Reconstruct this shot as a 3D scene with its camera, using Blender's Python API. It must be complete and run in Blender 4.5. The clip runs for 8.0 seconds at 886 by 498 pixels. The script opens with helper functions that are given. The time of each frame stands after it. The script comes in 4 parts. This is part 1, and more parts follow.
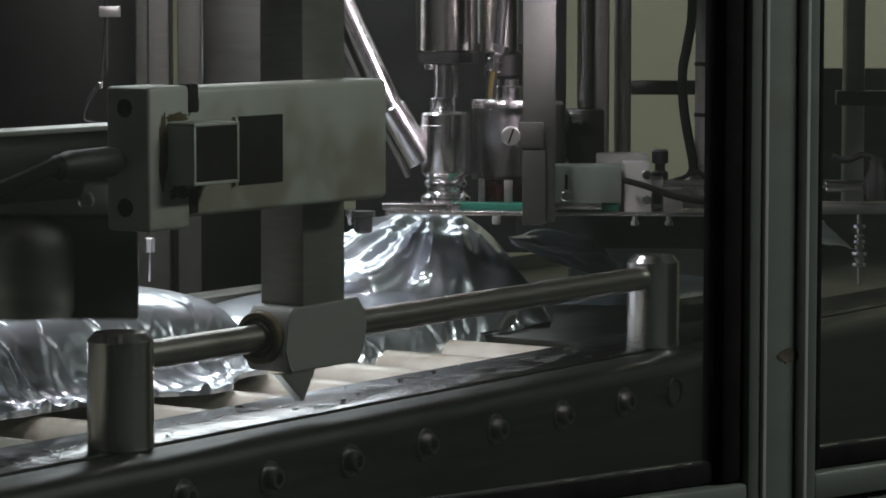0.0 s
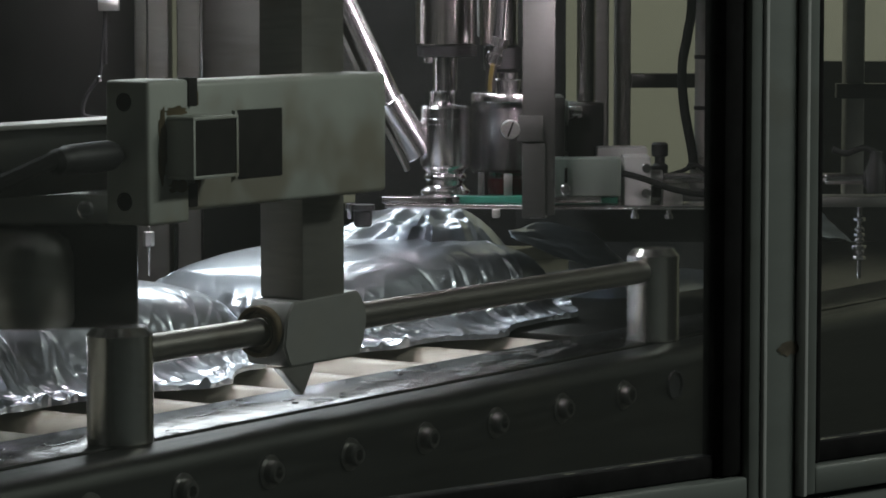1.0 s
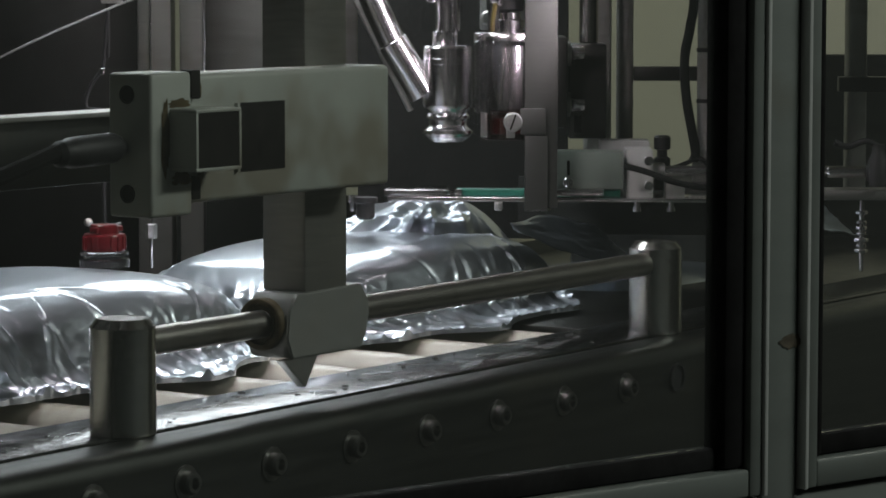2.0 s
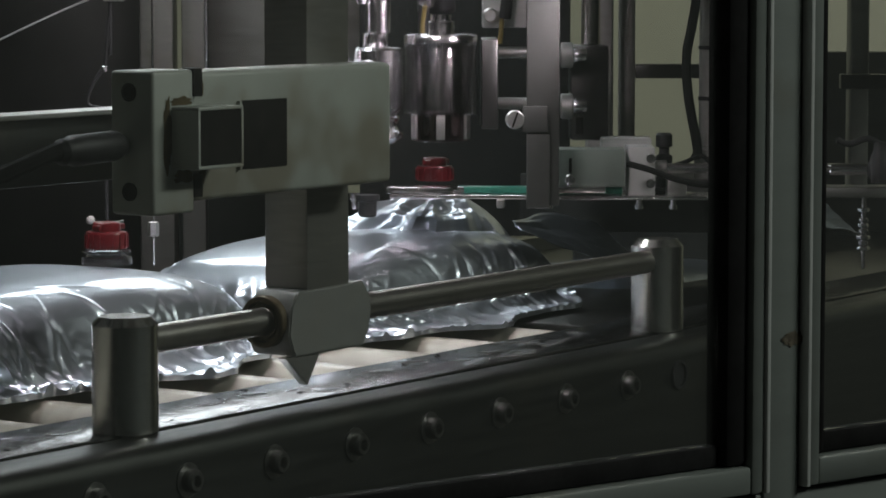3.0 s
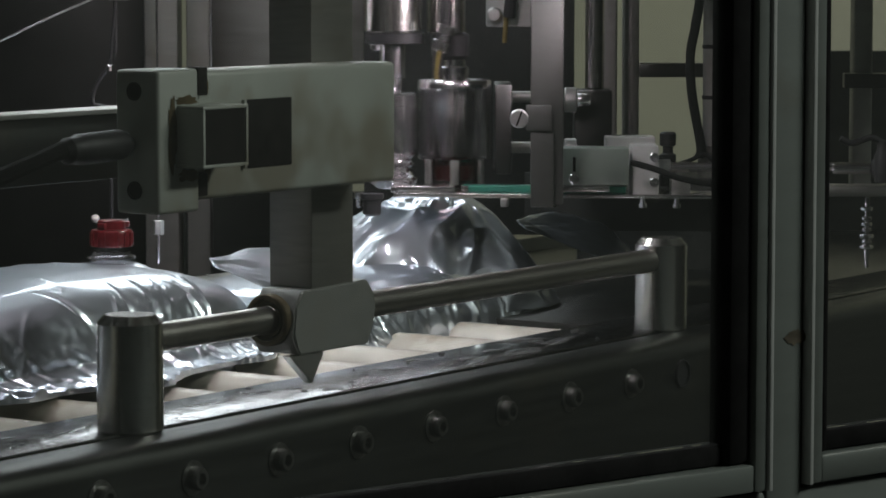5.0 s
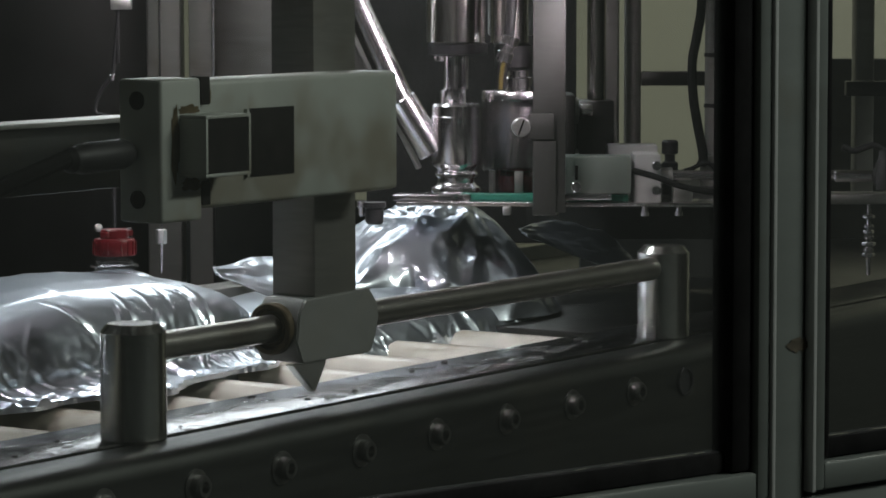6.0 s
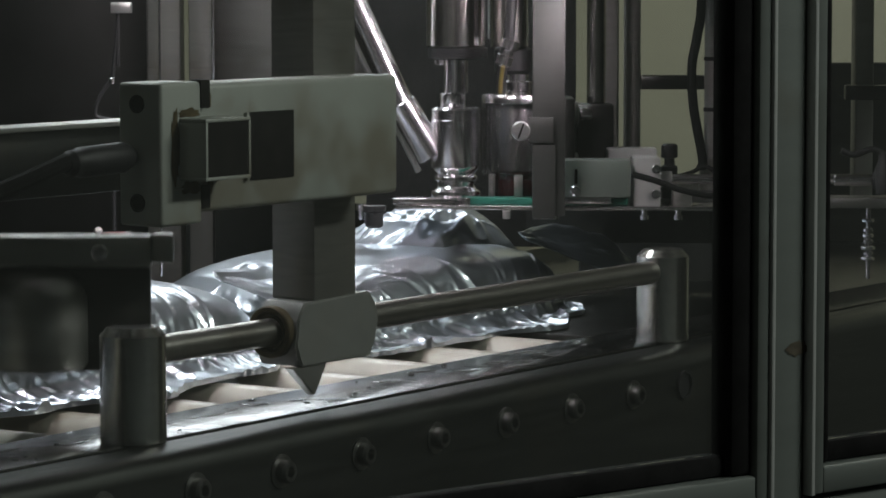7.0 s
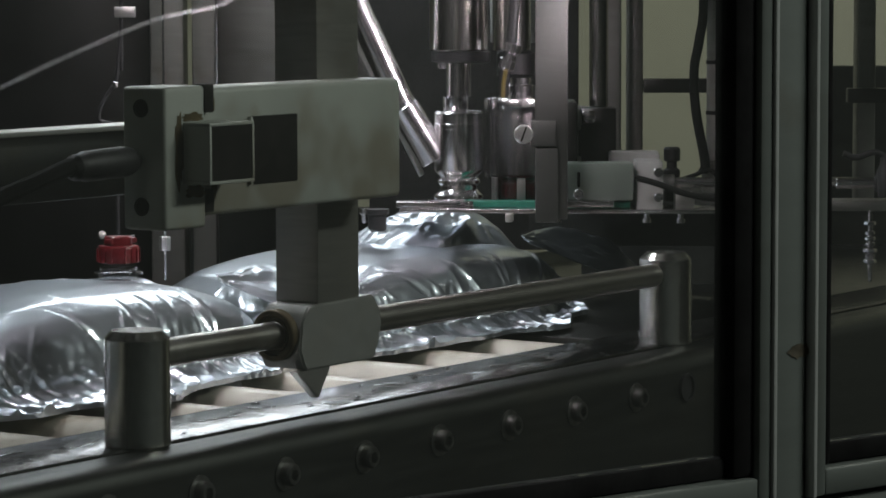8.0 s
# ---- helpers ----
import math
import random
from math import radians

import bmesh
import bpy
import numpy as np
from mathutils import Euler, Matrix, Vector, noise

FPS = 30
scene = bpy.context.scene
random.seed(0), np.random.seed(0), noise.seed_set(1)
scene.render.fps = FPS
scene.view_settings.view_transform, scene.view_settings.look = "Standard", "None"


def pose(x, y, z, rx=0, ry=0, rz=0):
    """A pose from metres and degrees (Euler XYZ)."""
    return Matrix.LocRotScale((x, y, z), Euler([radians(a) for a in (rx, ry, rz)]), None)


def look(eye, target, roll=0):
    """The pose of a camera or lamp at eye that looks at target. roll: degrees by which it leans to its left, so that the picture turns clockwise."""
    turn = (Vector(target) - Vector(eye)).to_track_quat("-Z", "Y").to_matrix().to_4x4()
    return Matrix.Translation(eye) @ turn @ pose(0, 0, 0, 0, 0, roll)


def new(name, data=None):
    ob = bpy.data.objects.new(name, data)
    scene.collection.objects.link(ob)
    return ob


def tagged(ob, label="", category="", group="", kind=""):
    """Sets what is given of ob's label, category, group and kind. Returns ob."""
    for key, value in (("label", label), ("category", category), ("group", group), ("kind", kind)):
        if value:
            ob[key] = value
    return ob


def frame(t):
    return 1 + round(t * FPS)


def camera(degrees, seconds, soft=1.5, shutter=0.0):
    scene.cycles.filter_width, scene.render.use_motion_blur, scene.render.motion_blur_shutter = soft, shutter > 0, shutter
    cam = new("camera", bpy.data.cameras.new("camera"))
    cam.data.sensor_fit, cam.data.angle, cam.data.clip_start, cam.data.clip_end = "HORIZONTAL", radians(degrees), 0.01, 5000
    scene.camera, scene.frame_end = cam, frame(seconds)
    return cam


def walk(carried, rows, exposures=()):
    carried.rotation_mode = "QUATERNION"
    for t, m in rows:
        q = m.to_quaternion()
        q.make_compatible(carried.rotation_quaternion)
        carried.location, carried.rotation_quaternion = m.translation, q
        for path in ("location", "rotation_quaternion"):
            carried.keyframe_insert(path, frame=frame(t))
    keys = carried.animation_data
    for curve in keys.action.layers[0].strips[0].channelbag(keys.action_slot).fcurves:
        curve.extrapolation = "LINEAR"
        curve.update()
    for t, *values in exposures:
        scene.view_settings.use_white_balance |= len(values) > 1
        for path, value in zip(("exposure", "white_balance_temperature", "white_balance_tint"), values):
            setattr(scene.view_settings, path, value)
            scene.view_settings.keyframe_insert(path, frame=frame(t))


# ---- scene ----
cam = camera(15.67, 8.0, soft=1.7, shutter=0.4)
walk(cam, [
    (0, pose(-1.6306, -1.5299, 0.3326, 85.049, 0, -52.586) @ pose(0, 0, 0, 0, 0, 0.067)),
    (0.5, pose(-1.6287, -1.5284, 0.3324, 84.979, 0, -52.591) @ pose(0, 0, 0, 0, 0, -0.014)),
    (1, pose(-1.6289, -1.5286, 0.3324, 84.934, 0, -52.591) @ pose(0, 0, 0, 0, 0, -0.010)),
    (1.5, pose(-1.6306, -1.5299, 0.3326, 84.857, 0, -52.562) @ pose(0, 0, 0, 0, 0, 0.046)),
    (3, pose(-1.6317, -1.5307, 0.3327, 84.761, 0, -52.512) @ pose(0, 0, 0, 0, 0, 0.021)),
    (3.5, pose(-1.6340, -1.5325, 0.3330, 84.778, 0, -52.477) @ pose(0, 0, 0, 0, 0, 0.000)),
    (4, pose(-1.6362, -1.5342, 0.3333, 84.769, 0, -52.486) @ pose(0, 0, 0, 0, 0, 0.049)),
    (4.5, pose(-1.6364, -1.5343, 0.3333, 84.711, 0, -52.465) @ pose(0, 0, 0, 0, 0, 0.069)),
    (6, pose(-1.6395, -1.5367, 0.3336, 84.887, 0, -52.393) @ pose(0, 0, 0, 0, 0, -0.074)),
    (6.5, pose(-1.6414, -1.5382, 0.3338, 84.945, 0, -52.389) @ pose(0, 0, 0, 0, 0, -0.070)),
    (7, pose(-1.6412, -1.5381, 0.3338, 84.950, 0, -52.398) @ pose(0, 0, 0, 0, 0, -0.032)),
    (7.5, pose(-1.6445, -1.5406, 0.3342, 84.966, 0, -52.388) @ pose(0, 0, 0, 0, 0, -0.087)),
    (8, pose(-1.6469, -1.5424, 0.3345, 85.007, 0, -52.345) @ pose(0, 0, 0, 0, 0, -0.113)),
], exposures=[(0, 0.0), (8, 0.0)])

# ---------------------------------------------------------------- light
world = bpy.data.worlds.new("hall_air")
scene.world = world
world.use_nodes = True
world.node_tree.nodes["Background"].inputs["Color"].default_value = (0.62, 0.72, 0.66, 1)
world.node_tree.nodes["Background"].inputs["Strength"].default_value = 0.085


def area_lamp(name, m, sx, sy, watts, colour):
    data = bpy.data.lights.new(name, "AREA")
    data.shape, data.size, data.size_y, data.energy, data.color = "RECTANGLE", sx, sy, watts, colour
    ob = new(name, data)
    ob.matrix_world = m
    return ob


# wide light panel in the machine's roof, above the roller track
area_lamp("machine_lamp", look((0.34, 0.58, 0.95), (0.34, 0.30, 0.0)), 0.62, 0.30, 9.2, (0.90, 0.96, 1.0))
# unseen fill lamp added to brighten the filling head from the left front
area_lamp("head_lamp", look((0.22, 0.10, 0.62), (0.70, 0.36, 0.22)), 0.20, 0.08, 2.6, (1.0, 0.87, 0.95))
# unseen fill spot added to brighten the head's near side
spot = bpy.data.lights.new("head_spot", "SPOT")
spot.energy, spot.spot_size, spot.spot_blend, spot.shadow_soft_size, spot.color = 7.0, radians(52), 0.6, 0.03, (1.0, 0.86, 0.95)
new("head_spot", spot).matrix_world = pose(-1.634, -1.5325, 0, 0, 0, -52.477) @ look((0.19, 2.83, 0.345), (-0.085, 3.03, 0.20))
# unseen fill added at the back of the track, for sheen on the bags
area_lamp("back_lamp", pose(-1.634, -1.5325, 0, 0, 0, -52.477) @ look((-0.13, 3.44, 0.50), (-0.09, 2.75, 0.05)), 0.56, 0.16, 1.6, (0.88, 0.95, 1.0))
# unseen ceiling light of the hall, from the front
area_lamp("hall_lamp", look((1.7, -3.0, 2.2), (0.3, -0.1, 0.1)), 1.4, 0.16, 46.0, (0.94, 1.0, 0.93))
# unseen fills added: west for the posts, back for the cream wall
area_lamp("hall_lamp_west", look((-2.9, -0.5, 2.4), (-0.6, -0.2, 0)), 1.2, 0.16, 2.0, (0.97, 1.0, 0.90))
area_lamp("hall_lamp_back", look((2.35, 0.9, 2.55), (2.5, 1.0, 0)), 1.4, 0.16, 40.0, (1.0, 0.98, 0.88))


# ---------------------------------------------------------------- materials
def mat(name, colour, rough=0.5, metal=0.0, spread=0.12, scale=30.0, bump=0.0, bump_scale=200.0,
        stretch=(1, 1, 1), stain=0.0, stain_colour=(0.05, 0.04, 0.03), transmission=0.0, coat=0.0, emission=0.0, ior=1.45):
    m = bpy.data.materials.new(name)
    m.use_nodes = True
    nt = m.node_tree
    p = nt.nodes["Principled BSDF"]
    tc = nt.nodes.new("ShaderNodeTexCoord")
    mp = nt.nodes.new("ShaderNodeMapping")
    mp.inputs["Scale"].default_value = stretch
    nt.links.new(tc.outputs["Object"], mp.inputs["Vector"])
    n1 = nt.nodes.new("ShaderNodeTexNoise")
    n1.inputs["Scale"].default_value, n1.inputs["Detail"].default_value = scale, 5
    nt.links.new(mp.outputs["Vector"], n1.inputs["Vector"])
    ramp = nt.nodes.new("ShaderNodeValToRGB")
    lo = [max(0, c * (1 - spread)) for c in colour]
    hi = [min(1, c * (1 + spread)) for c in colour]
    ramp.color_ramp.elements[0].color, ramp.color_ramp.elements[0].position = (*lo, 1), 0.3
    ramp.color_ramp.elements[1].color, ramp.color_ramp.elements[1].position = (*hi, 1), 0.7
    nt.links.new(n1.outputs["Fac"], ramp.inputs["Fac"])
    out = ramp.outputs["Color"]
    if stain:
        n3 = nt.nodes.new("ShaderNodeTexNoise")
        n3.inputs["Scale"].default_value, n3.inputs["Detail"].default_value = 14, 8
        nt.links.new(tc.outputs["Object"], n3.inputs["Vector"])
        r3 = nt.nodes.new("ShaderNodeValToRGB")
        r3.color_ramp.elements[0].position, r3.color_ramp.elements[1].position = (0.47, 0.64) if stain >= 0.7 else (0.55, 0.72)
        r3.color_ramp.elements[1].color = (stain, stain, stain, 1)
        nt.links.new(n3.outputs["Fac"], r3.inputs["Fac"])
        mx = nt.nodes.new("ShaderNodeMixRGB")
        mx.inputs["Color2"].default_value = (*stain_colour, 1)
        nt.links.new(r3.outputs["Color"], mx.inputs["Fac"])
        nt.links.new(out, mx.inputs["Color1"])
        out = mx.outputs["Color"]
    nt.links.new(out, p.inputs["Base Color"])
    p.inputs["Metallic"].default_value = metal
    p.inputs["IOR"].default_value = ior
    p.inputs["Transmission Weight"].default_value = transmission
    p.inputs["Coat Weight"].default_value = coat
    rr = nt.nodes.new("ShaderNodeMapRange")
    rr.inputs["To Min"].default_value, rr.inputs["To Max"].default_value = rough * 0.75, min(1, rough * 1.3)
    n2 = nt.nodes.new("ShaderNodeTexNoise")
    n2.inputs["Scale"].default_value, n2.inputs["Detail"].default_value = bump_scale, 4
    nt.links.new(mp.outputs["Vector"], n2.inputs["Vector"])
    nt.links.new(n2.outputs["Fac"], rr.inputs["Value"])
    nt.links.new(rr.outputs["Result"], p.inputs["Roughness"])
    if bump:
        b = nt.nodes.new("ShaderNodeBump")
        b.inputs["Strength"].default_value, b.inputs["Distance"].default_value = bump, 0.002
        nt.links.new(n2.outputs["Fac"], b.inputs["Height"])
        nt.links.new(b.outputs["Normal"], p.inputs["Normal"])
    if emission:
        p.inputs["Emission Color"].default_value = (*colour, 1)
        p.inputs["Emission Strength"].default_value = emission
    return m


def foil_material():
    m = mat("silver_foil", (0.68, 0.73, 0.79), 0.13, 1.0, 0.04, 5, 0.0, 7)
    nt = m.node_tree
    p = nt.nodes["Principled BSDF"]
    tc = nt.nodes["Texture Coordinate"]
    warp = nt.nodes.new("ShaderNodeTexNoise")
    warp.inputs["Scale"].default_value = 9
    add = nt.nodes.new("ShaderNodeMixRGB")
    add.blend_type, add.inputs["Fac"].default_value = "LINEAR_LIGHT", 0.09
    nt.links.new(tc.outputs["Object"], add.inputs["Color1"])
    nt.links.new(warp.outputs["Color"], add.inputs["Color2"])
    nt.links.new(tc.outputs["Object"], warp.inputs["Vector"])
    v = nt.nodes.new("ShaderNodeTexVoronoi")
    v.feature, v.inputs["Scale"].default_value = "F1", 20
    nt.links.new(add.outputs["Color"], v.inputs["Vector"])
    r = nt.nodes.new("ShaderNodeMapRange")
    r.inputs["From Max"].default_value = 0.8
    nt.links.new(v.outputs["Distance"], r.inputs["Value"])
    n = nt.nodes.new("ShaderNodeTexNoise")
    n.inputs["Scale"].default_value, n.inputs["Detail"].default_value = 34, 3
    nt.links.new(tc.outputs["Object"], n.inputs["Vector"])
    b1 = nt.nodes.new("ShaderNodeBump")
    b1.inputs["Strength"].default_value, b1.inputs["Distance"].default_value = 0.05, 0.006
    nt.links.new(r.outputs["Result"], b1.inputs["Height"])
    b2 = nt.nodes.new("ShaderNodeBump")
    b2.inputs["Strength"].default_value, b2.inputs["Distance"].default_value = 0.05, 0.004
    nt.links.new(n.outputs["Fac"], b2.inputs["Height"])
    nt.links.new(b1.outputs["Normal"], b2.inputs["Normal"])
    nt.links.new(b2.outputs["Normal"], p.inputs["Normal"])
    # laminated film: a hazy gloss under the sharp one
    haze = nt.nodes.new("ShaderNodeBsdfPrincipled")
    haze.inputs["Base Color"].default_value = (0.66, 0.71, 0.78, 1)
    haze.inputs["Metallic"].default_value, haze.inputs["Roughness"].default_value = 1.0, 0.40
    nt.links.new(b2.outputs["Normal"], haze.inputs["Normal"])
    mx = nt.nodes.new("ShaderNodeMixShader")
    mx.inputs["Fac"].default_value = 0.45
    nt.links.new(p.outputs["BSDF"], mx.inputs[1])
    nt.links.new(haze.outputs["BSDF"], mx.inputs[2])
    nt.links.new(mx.outputs["Shader"], nt.nodes["Material Output"].inputs["Surface"])
    return m


def pane_material(name, tint, gloss, base, veil=0.0):
    m = bpy.data.materials.new(name)
    m.use_nodes = True
    nt = m.node_tree
    nt.nodes.remove(nt.nodes["Principled BSDF"])
    tr = nt.nodes.new("ShaderNodeBsdfTransparent")
    tr.inputs["Color"].default_value = (*tint, 1)
    gl = nt.nodes.new("ShaderNodeBsdfGlossy")
    gl.inputs["Roughness"].default_value = gloss
    lw = nt.nodes.new("ShaderNodeLayerWeight")
    lw.inputs["Blend"].default_value = 0.5
    pw = nt.nodes.new("ShaderNodeMath")
    pw.operation, pw.inputs[1].default_value = "POWER", 3.0
    nt.links.new(lw.outputs["Facing"], pw.inputs[0])
    mr = nt.nodes.new("ShaderNodeMapRange")
    mr.inputs["To Min"].default_value, mr.inputs["To Max"].default_value = base, 0.75
    nt.links.new(pw.outputs["Value"], mr.inputs["Value"])
    mx = nt.nodes.new("ShaderNodeMixShader")
    nt.links.new(mr.outputs["Result"], mx.inputs["Fac"])
    nt.links.new(tr.outputs["BSDF"], mx.inputs[1])
    nt.links.new(gl.outputs["BSDF"], mx.inputs[2])
    out = mx.outputs["Shader"]
    # thin diffuse layer paints an even haze that lifts the blacks
    if veil:
        df = nt.nodes.new("ShaderNodeBsdfDiffuse")
        df.inputs["Color"].default_value = (0.62, 0.66, 0.62, 1)
        nz = nt.nodes.new("ShaderNodeTexNoise")
        nz.inputs["Scale"].default_value, nz.inputs["Detail"].default_value = 7, 6
        dr = nt.nodes.new("ShaderNodeMapRange")
        dr.inputs["To Min"].default_value, dr.inputs["To Max"].default_value = veil * 0.7, veil * 1.3
        nt.links.new(nz.outputs["Fac"], dr.inputs["Value"])
        m2 = nt.nodes.new("ShaderNodeMixShader")
        nt.links.new(dr.outputs["Result"], m2.inputs["Fac"])
        nt.links.new(out, m2.inputs[1])
        nt.links.new(df.outputs["BSDF"], m2.inputs[2])
        out = m2.outputs["Shader"]
    nt.links.new(out, nt.nodes["Material Output"].inputs["Surface"])
    return m


STEEL = mat("brushed_steel", (0.52, 0.52, 0.50), 0.40, 1.0, 0.10, 40, 0.08, 160, (1, 1, 14), 0.25, (0.22, 0.17, 0.12))
TURNED = mat("turned_steel", (0.56, 0.55, 0.52), 0.22, 1.0, 0.08, 60, 0.05, 220, (1, 1, 8))
ROD = mat("ground_rod_steel", (0.56, 0.54, 0.50), 0.29, 1.0, 0.10, 40, 0.05, 200, (14, 1, 1), 0.35, (0.20, 0.14, 0.09))
POLISHED = mat("polished_steel", (0.70, 0.68, 0.69), 0.22, 1.0, 0.06, 20)
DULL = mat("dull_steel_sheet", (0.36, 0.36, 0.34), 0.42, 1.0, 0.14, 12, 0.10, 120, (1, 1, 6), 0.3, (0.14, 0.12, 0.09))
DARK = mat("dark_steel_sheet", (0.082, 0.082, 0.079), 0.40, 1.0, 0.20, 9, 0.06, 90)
UPRIGHT = mat("stained_bar_steel", (0.25, 0.245, 0.225), 0.42, 0.7, 0.10, 30, 0.06, 160, (1, 1, 10), 0.5, (0.16, 0.12, 0.08))
SATIN = mat("satin_column_steel", (0.34, 0.335, 0.32), 0.42, 0.55, 0.10, 20, 0.05, 120, (1, 1, 8))
# stainless with the dark floor's reflection put into its base colour
RAIL = mat("darkened_stainless", (0.066, 0.069, 0.065), 0.40, 1.0, 0.18, 10, 0.05, 60, (0.25, 3, 3), 0.3, (0.10, 0.09, 0.07))
CLAMP = mat("satin_clamp_steel", (0.35, 0.355, 0.34), 0.45, 0.7, 0.14, 14, 0.06, 120, (1, 1, 1), 0.3, (0.20, 0.17, 0.12))
BROWNED = mat("brown_stained_steel", (0.085, 0.065, 0.035), 0.5, 0.4, 0.4, 60, 0.1, 200)
WET = mat("shallow_liquid", (0.90, 0.91, 0.92), 0.03, 0.0, 0.02, 20, 0.12, 90, transmission=0.9, ior=1.33)
BLADE = mat("grey_blade_steel", (0.050, 0.052, 0.048), 0.55, 0.2, 0.10, 25, 0.06, 150, (1, 1, 10))
RUST = mat("rust_stain", (0.20, 0.175, 0.13), 0.8, 0.0, 0.4, 80)
FLANGE = mat("wet_steel_bar", (0.27, 0.265, 0.27), 0.19, 1.0, 0.35, 22, 0.60, 45, (1, 1, 1), 0.4, (0.25, 0.22, 0.19))
FRAME = mat("anodised_frame", (0.165, 0.185, 0.170), 0.5, 0.2, 0.10, 8, 0.05, 300, (1, 1, 4), 0.5, (0.13, 0.12, 0.09))
EDGE = mat("pale_frame_edge", (0.50, 0.52, 0.50), 0.4, 0.1, 0.08, 20)
RUBBER = mat("black_rubber", (0.012, 0.012, 0.012), 0.85, 0.0, 0.3, 40, 0.1, ior=1.2)
BLACK = mat("black_plastic", (0.013, 0.013, 0.014), 0.55, 0.0, 0.3, 50, 0.05)
# near-black colour that holds the shade of the machine's depth
VOID = mat("unlit_depth_black", (0.022, 0.022, 0.021), 0.75, 0.0, 0.4, 12, 0.05)
GREY = mat("grey_green_housing", (0.36, 0.38, 0.345), 0.5, 0.15, 0.08, 25, 0.08, 400, (1, 1, 1), 0.7, (0.19, 0.16, 0.11))
# black of sensor windows; also painted as shade for slots and screw holes
GREYDARK = mat("window_black_recess_shade", (0.010, 0.009, 0.008), 0.7, 0.0, 0.4, 80, 0.1, ior=1.25)
WHITE = mat("white_plastic_block", (0.37, 0.375, 0.36), 0.5, 0.0, 0.08, 30, 0.05)
ROLLER = mat("cream_roller_plastic", (0.60, 0.575, 0.50), 0.22, 0.0, 0.16, 22, 0.10, 90, (1, 1, 1), 0.75, (0.24, 0.20, 0.14))
RED = mat("red_plastic", (0.12, 0.006, 0.010), 0.3, 0.0, 0.15, 50, coat=0.3)
GREEN = mat("green_grey_box_paint", (0.155, 0.185, 0.16), 0.5, 0.1, 0.08, 30, 0.05, 300)
BOLT = mat("worn_bolt_steel", (0.23, 0.23, 0.22), 0.34, 1.0, 0.25, 120, 0.1, 300)
GRIME = mat("brown_grime", (0.13, 0.098, 0.045), 0.7, 0.0, 0.35, 90, 0.1, 300)
TEAL = mat("teal_plastic", (0.016, 0.16, 0.11), 0.4, 0.0, 0.15, 40)
YELLOW = mat("yellow_hose", (0.13, 0.10, 0.03), 0.4, 0.0, 0.1, 40)
CREAM = mat("cream_wall_paint", (0.46, 0.46, 0.36), 0.7, 0.0, 0.06, 3, 0.05, 60, (1, 1, 1), 0.2, (0.36, 0.34, 0.25))
HALL = mat("grey_hall_wall", (0.05, 0.056, 0.053), 0.7, 0.0, 0.1, 3, 0.05, 60)
FLOOR = mat("sealed_concrete", (0.06, 0.06, 0.056), 0.5, 0.0, 0.2, 5, 0.1, 60)
CLEAR = mat("clear_plastic", (0.93, 0.94, 0.95), 0.08, 0.0, 0.02, 20, transmission=0.95)
FOIL = foil_material()
SMOKE = pane_material("smoky_plastic", (0.50, 0.34, 0.36), 0.10, 0.06)
# last value: strength of the painted haze over the view
PANE = pane_material("window_glass", (0.97, 0.98, 0.97), 0.02, 0.02, 0.025)
ACRYLIC = pane_material("clear_acrylic", (0.88, 0.87, 0.89), 0.12, 0.10)


# ---------------------------------------------------------------- mesh helpers
def part(name, bm, material, parent, label="", m=None, smooth=True):
    mesh = bpy.data.meshes.new(name)
    bmesh.ops.recalc_face_normals(bm, faces=bm.faces)
    if smooth:
        for f in bm.faces:
            f.smooth = True
        for e in bm.edges:
            if len(e.link_faces) == 2 and e.calc_face_angle(0) > 0.6:
                e.smooth = False
    bm.to_mesh(mesh)
    bm.free()
    mesh.materials.append(material)
    ob = new(name, mesh)
    if parent is not None:
        ob.parent = parent
    if m is not None:
        ob.matrix_local = m
    if label:
        tagged(ob, label)
    return ob


def thing(name, m, label, category, group="", kind=""):
    ob = new(name)
    ob.empty_display_size = 0.02
    ob.matrix_world = m
    return tagged(ob, label, category, group, kind)


def box(x0, x1, y0, y1, z0, z1, bevel=0.0, bm=None, segments=2):
    bm = bm or bmesh.new()
    v = bmesh.ops.create_cube(bm, size=1, matrix=Matrix.LocRotScale(
        ((x0 + x1) / 2, (y0 + y1) / 2, (z0 + z1) / 2), None, (abs(x1 - x0), abs(y1 - y0), abs(z1 - z0))))["verts"]
    if bevel:
        es = list({e for q in v for e in q.link_edges})
        bmesh.ops.bevel(bm, geom=es, offset=bevel, segments=segments, affect="EDGES", profile=0.5)
    return bm


def lathe(profile, n=40, m=None, bm=None, caps=True):
    """Turned body from (radius, height) pairs about local z."""
    bm = bm or bmesh.new()
    m = m or Matrix()
    rings = []
    for r, z in profile:
        rings.append([bm.verts.new(m @ Vector((r * math.cos(2 * math.pi * i / n), r * math.sin(2 * math.pi * i / n), z))) for i in range(n)])
    for a, b in zip(rings, rings[1:]):
        for i in range(n):
            bm.faces.new((a[i], a[(i + 1) % n], b[(i + 1) % n], b[i]))
    if caps:
        bm.faces.new(rings[0][::-1])
        bm.faces.new(rings[-1])
    return bm


def cyl(r, z0, z1, bevel=0.0008, n=36, m=None, bm=None):
    b = bevel
    return lathe([(r - b, z0), (r, z0 + b), (r, z1 - b), (r - b, z1)], n, m, bm)


ALONG_X = Matrix.Rotation(math.pi / 2, 4, "Y")
ALONG_Y = Matrix.Rotation(-math.pi / 2, 4, "X")


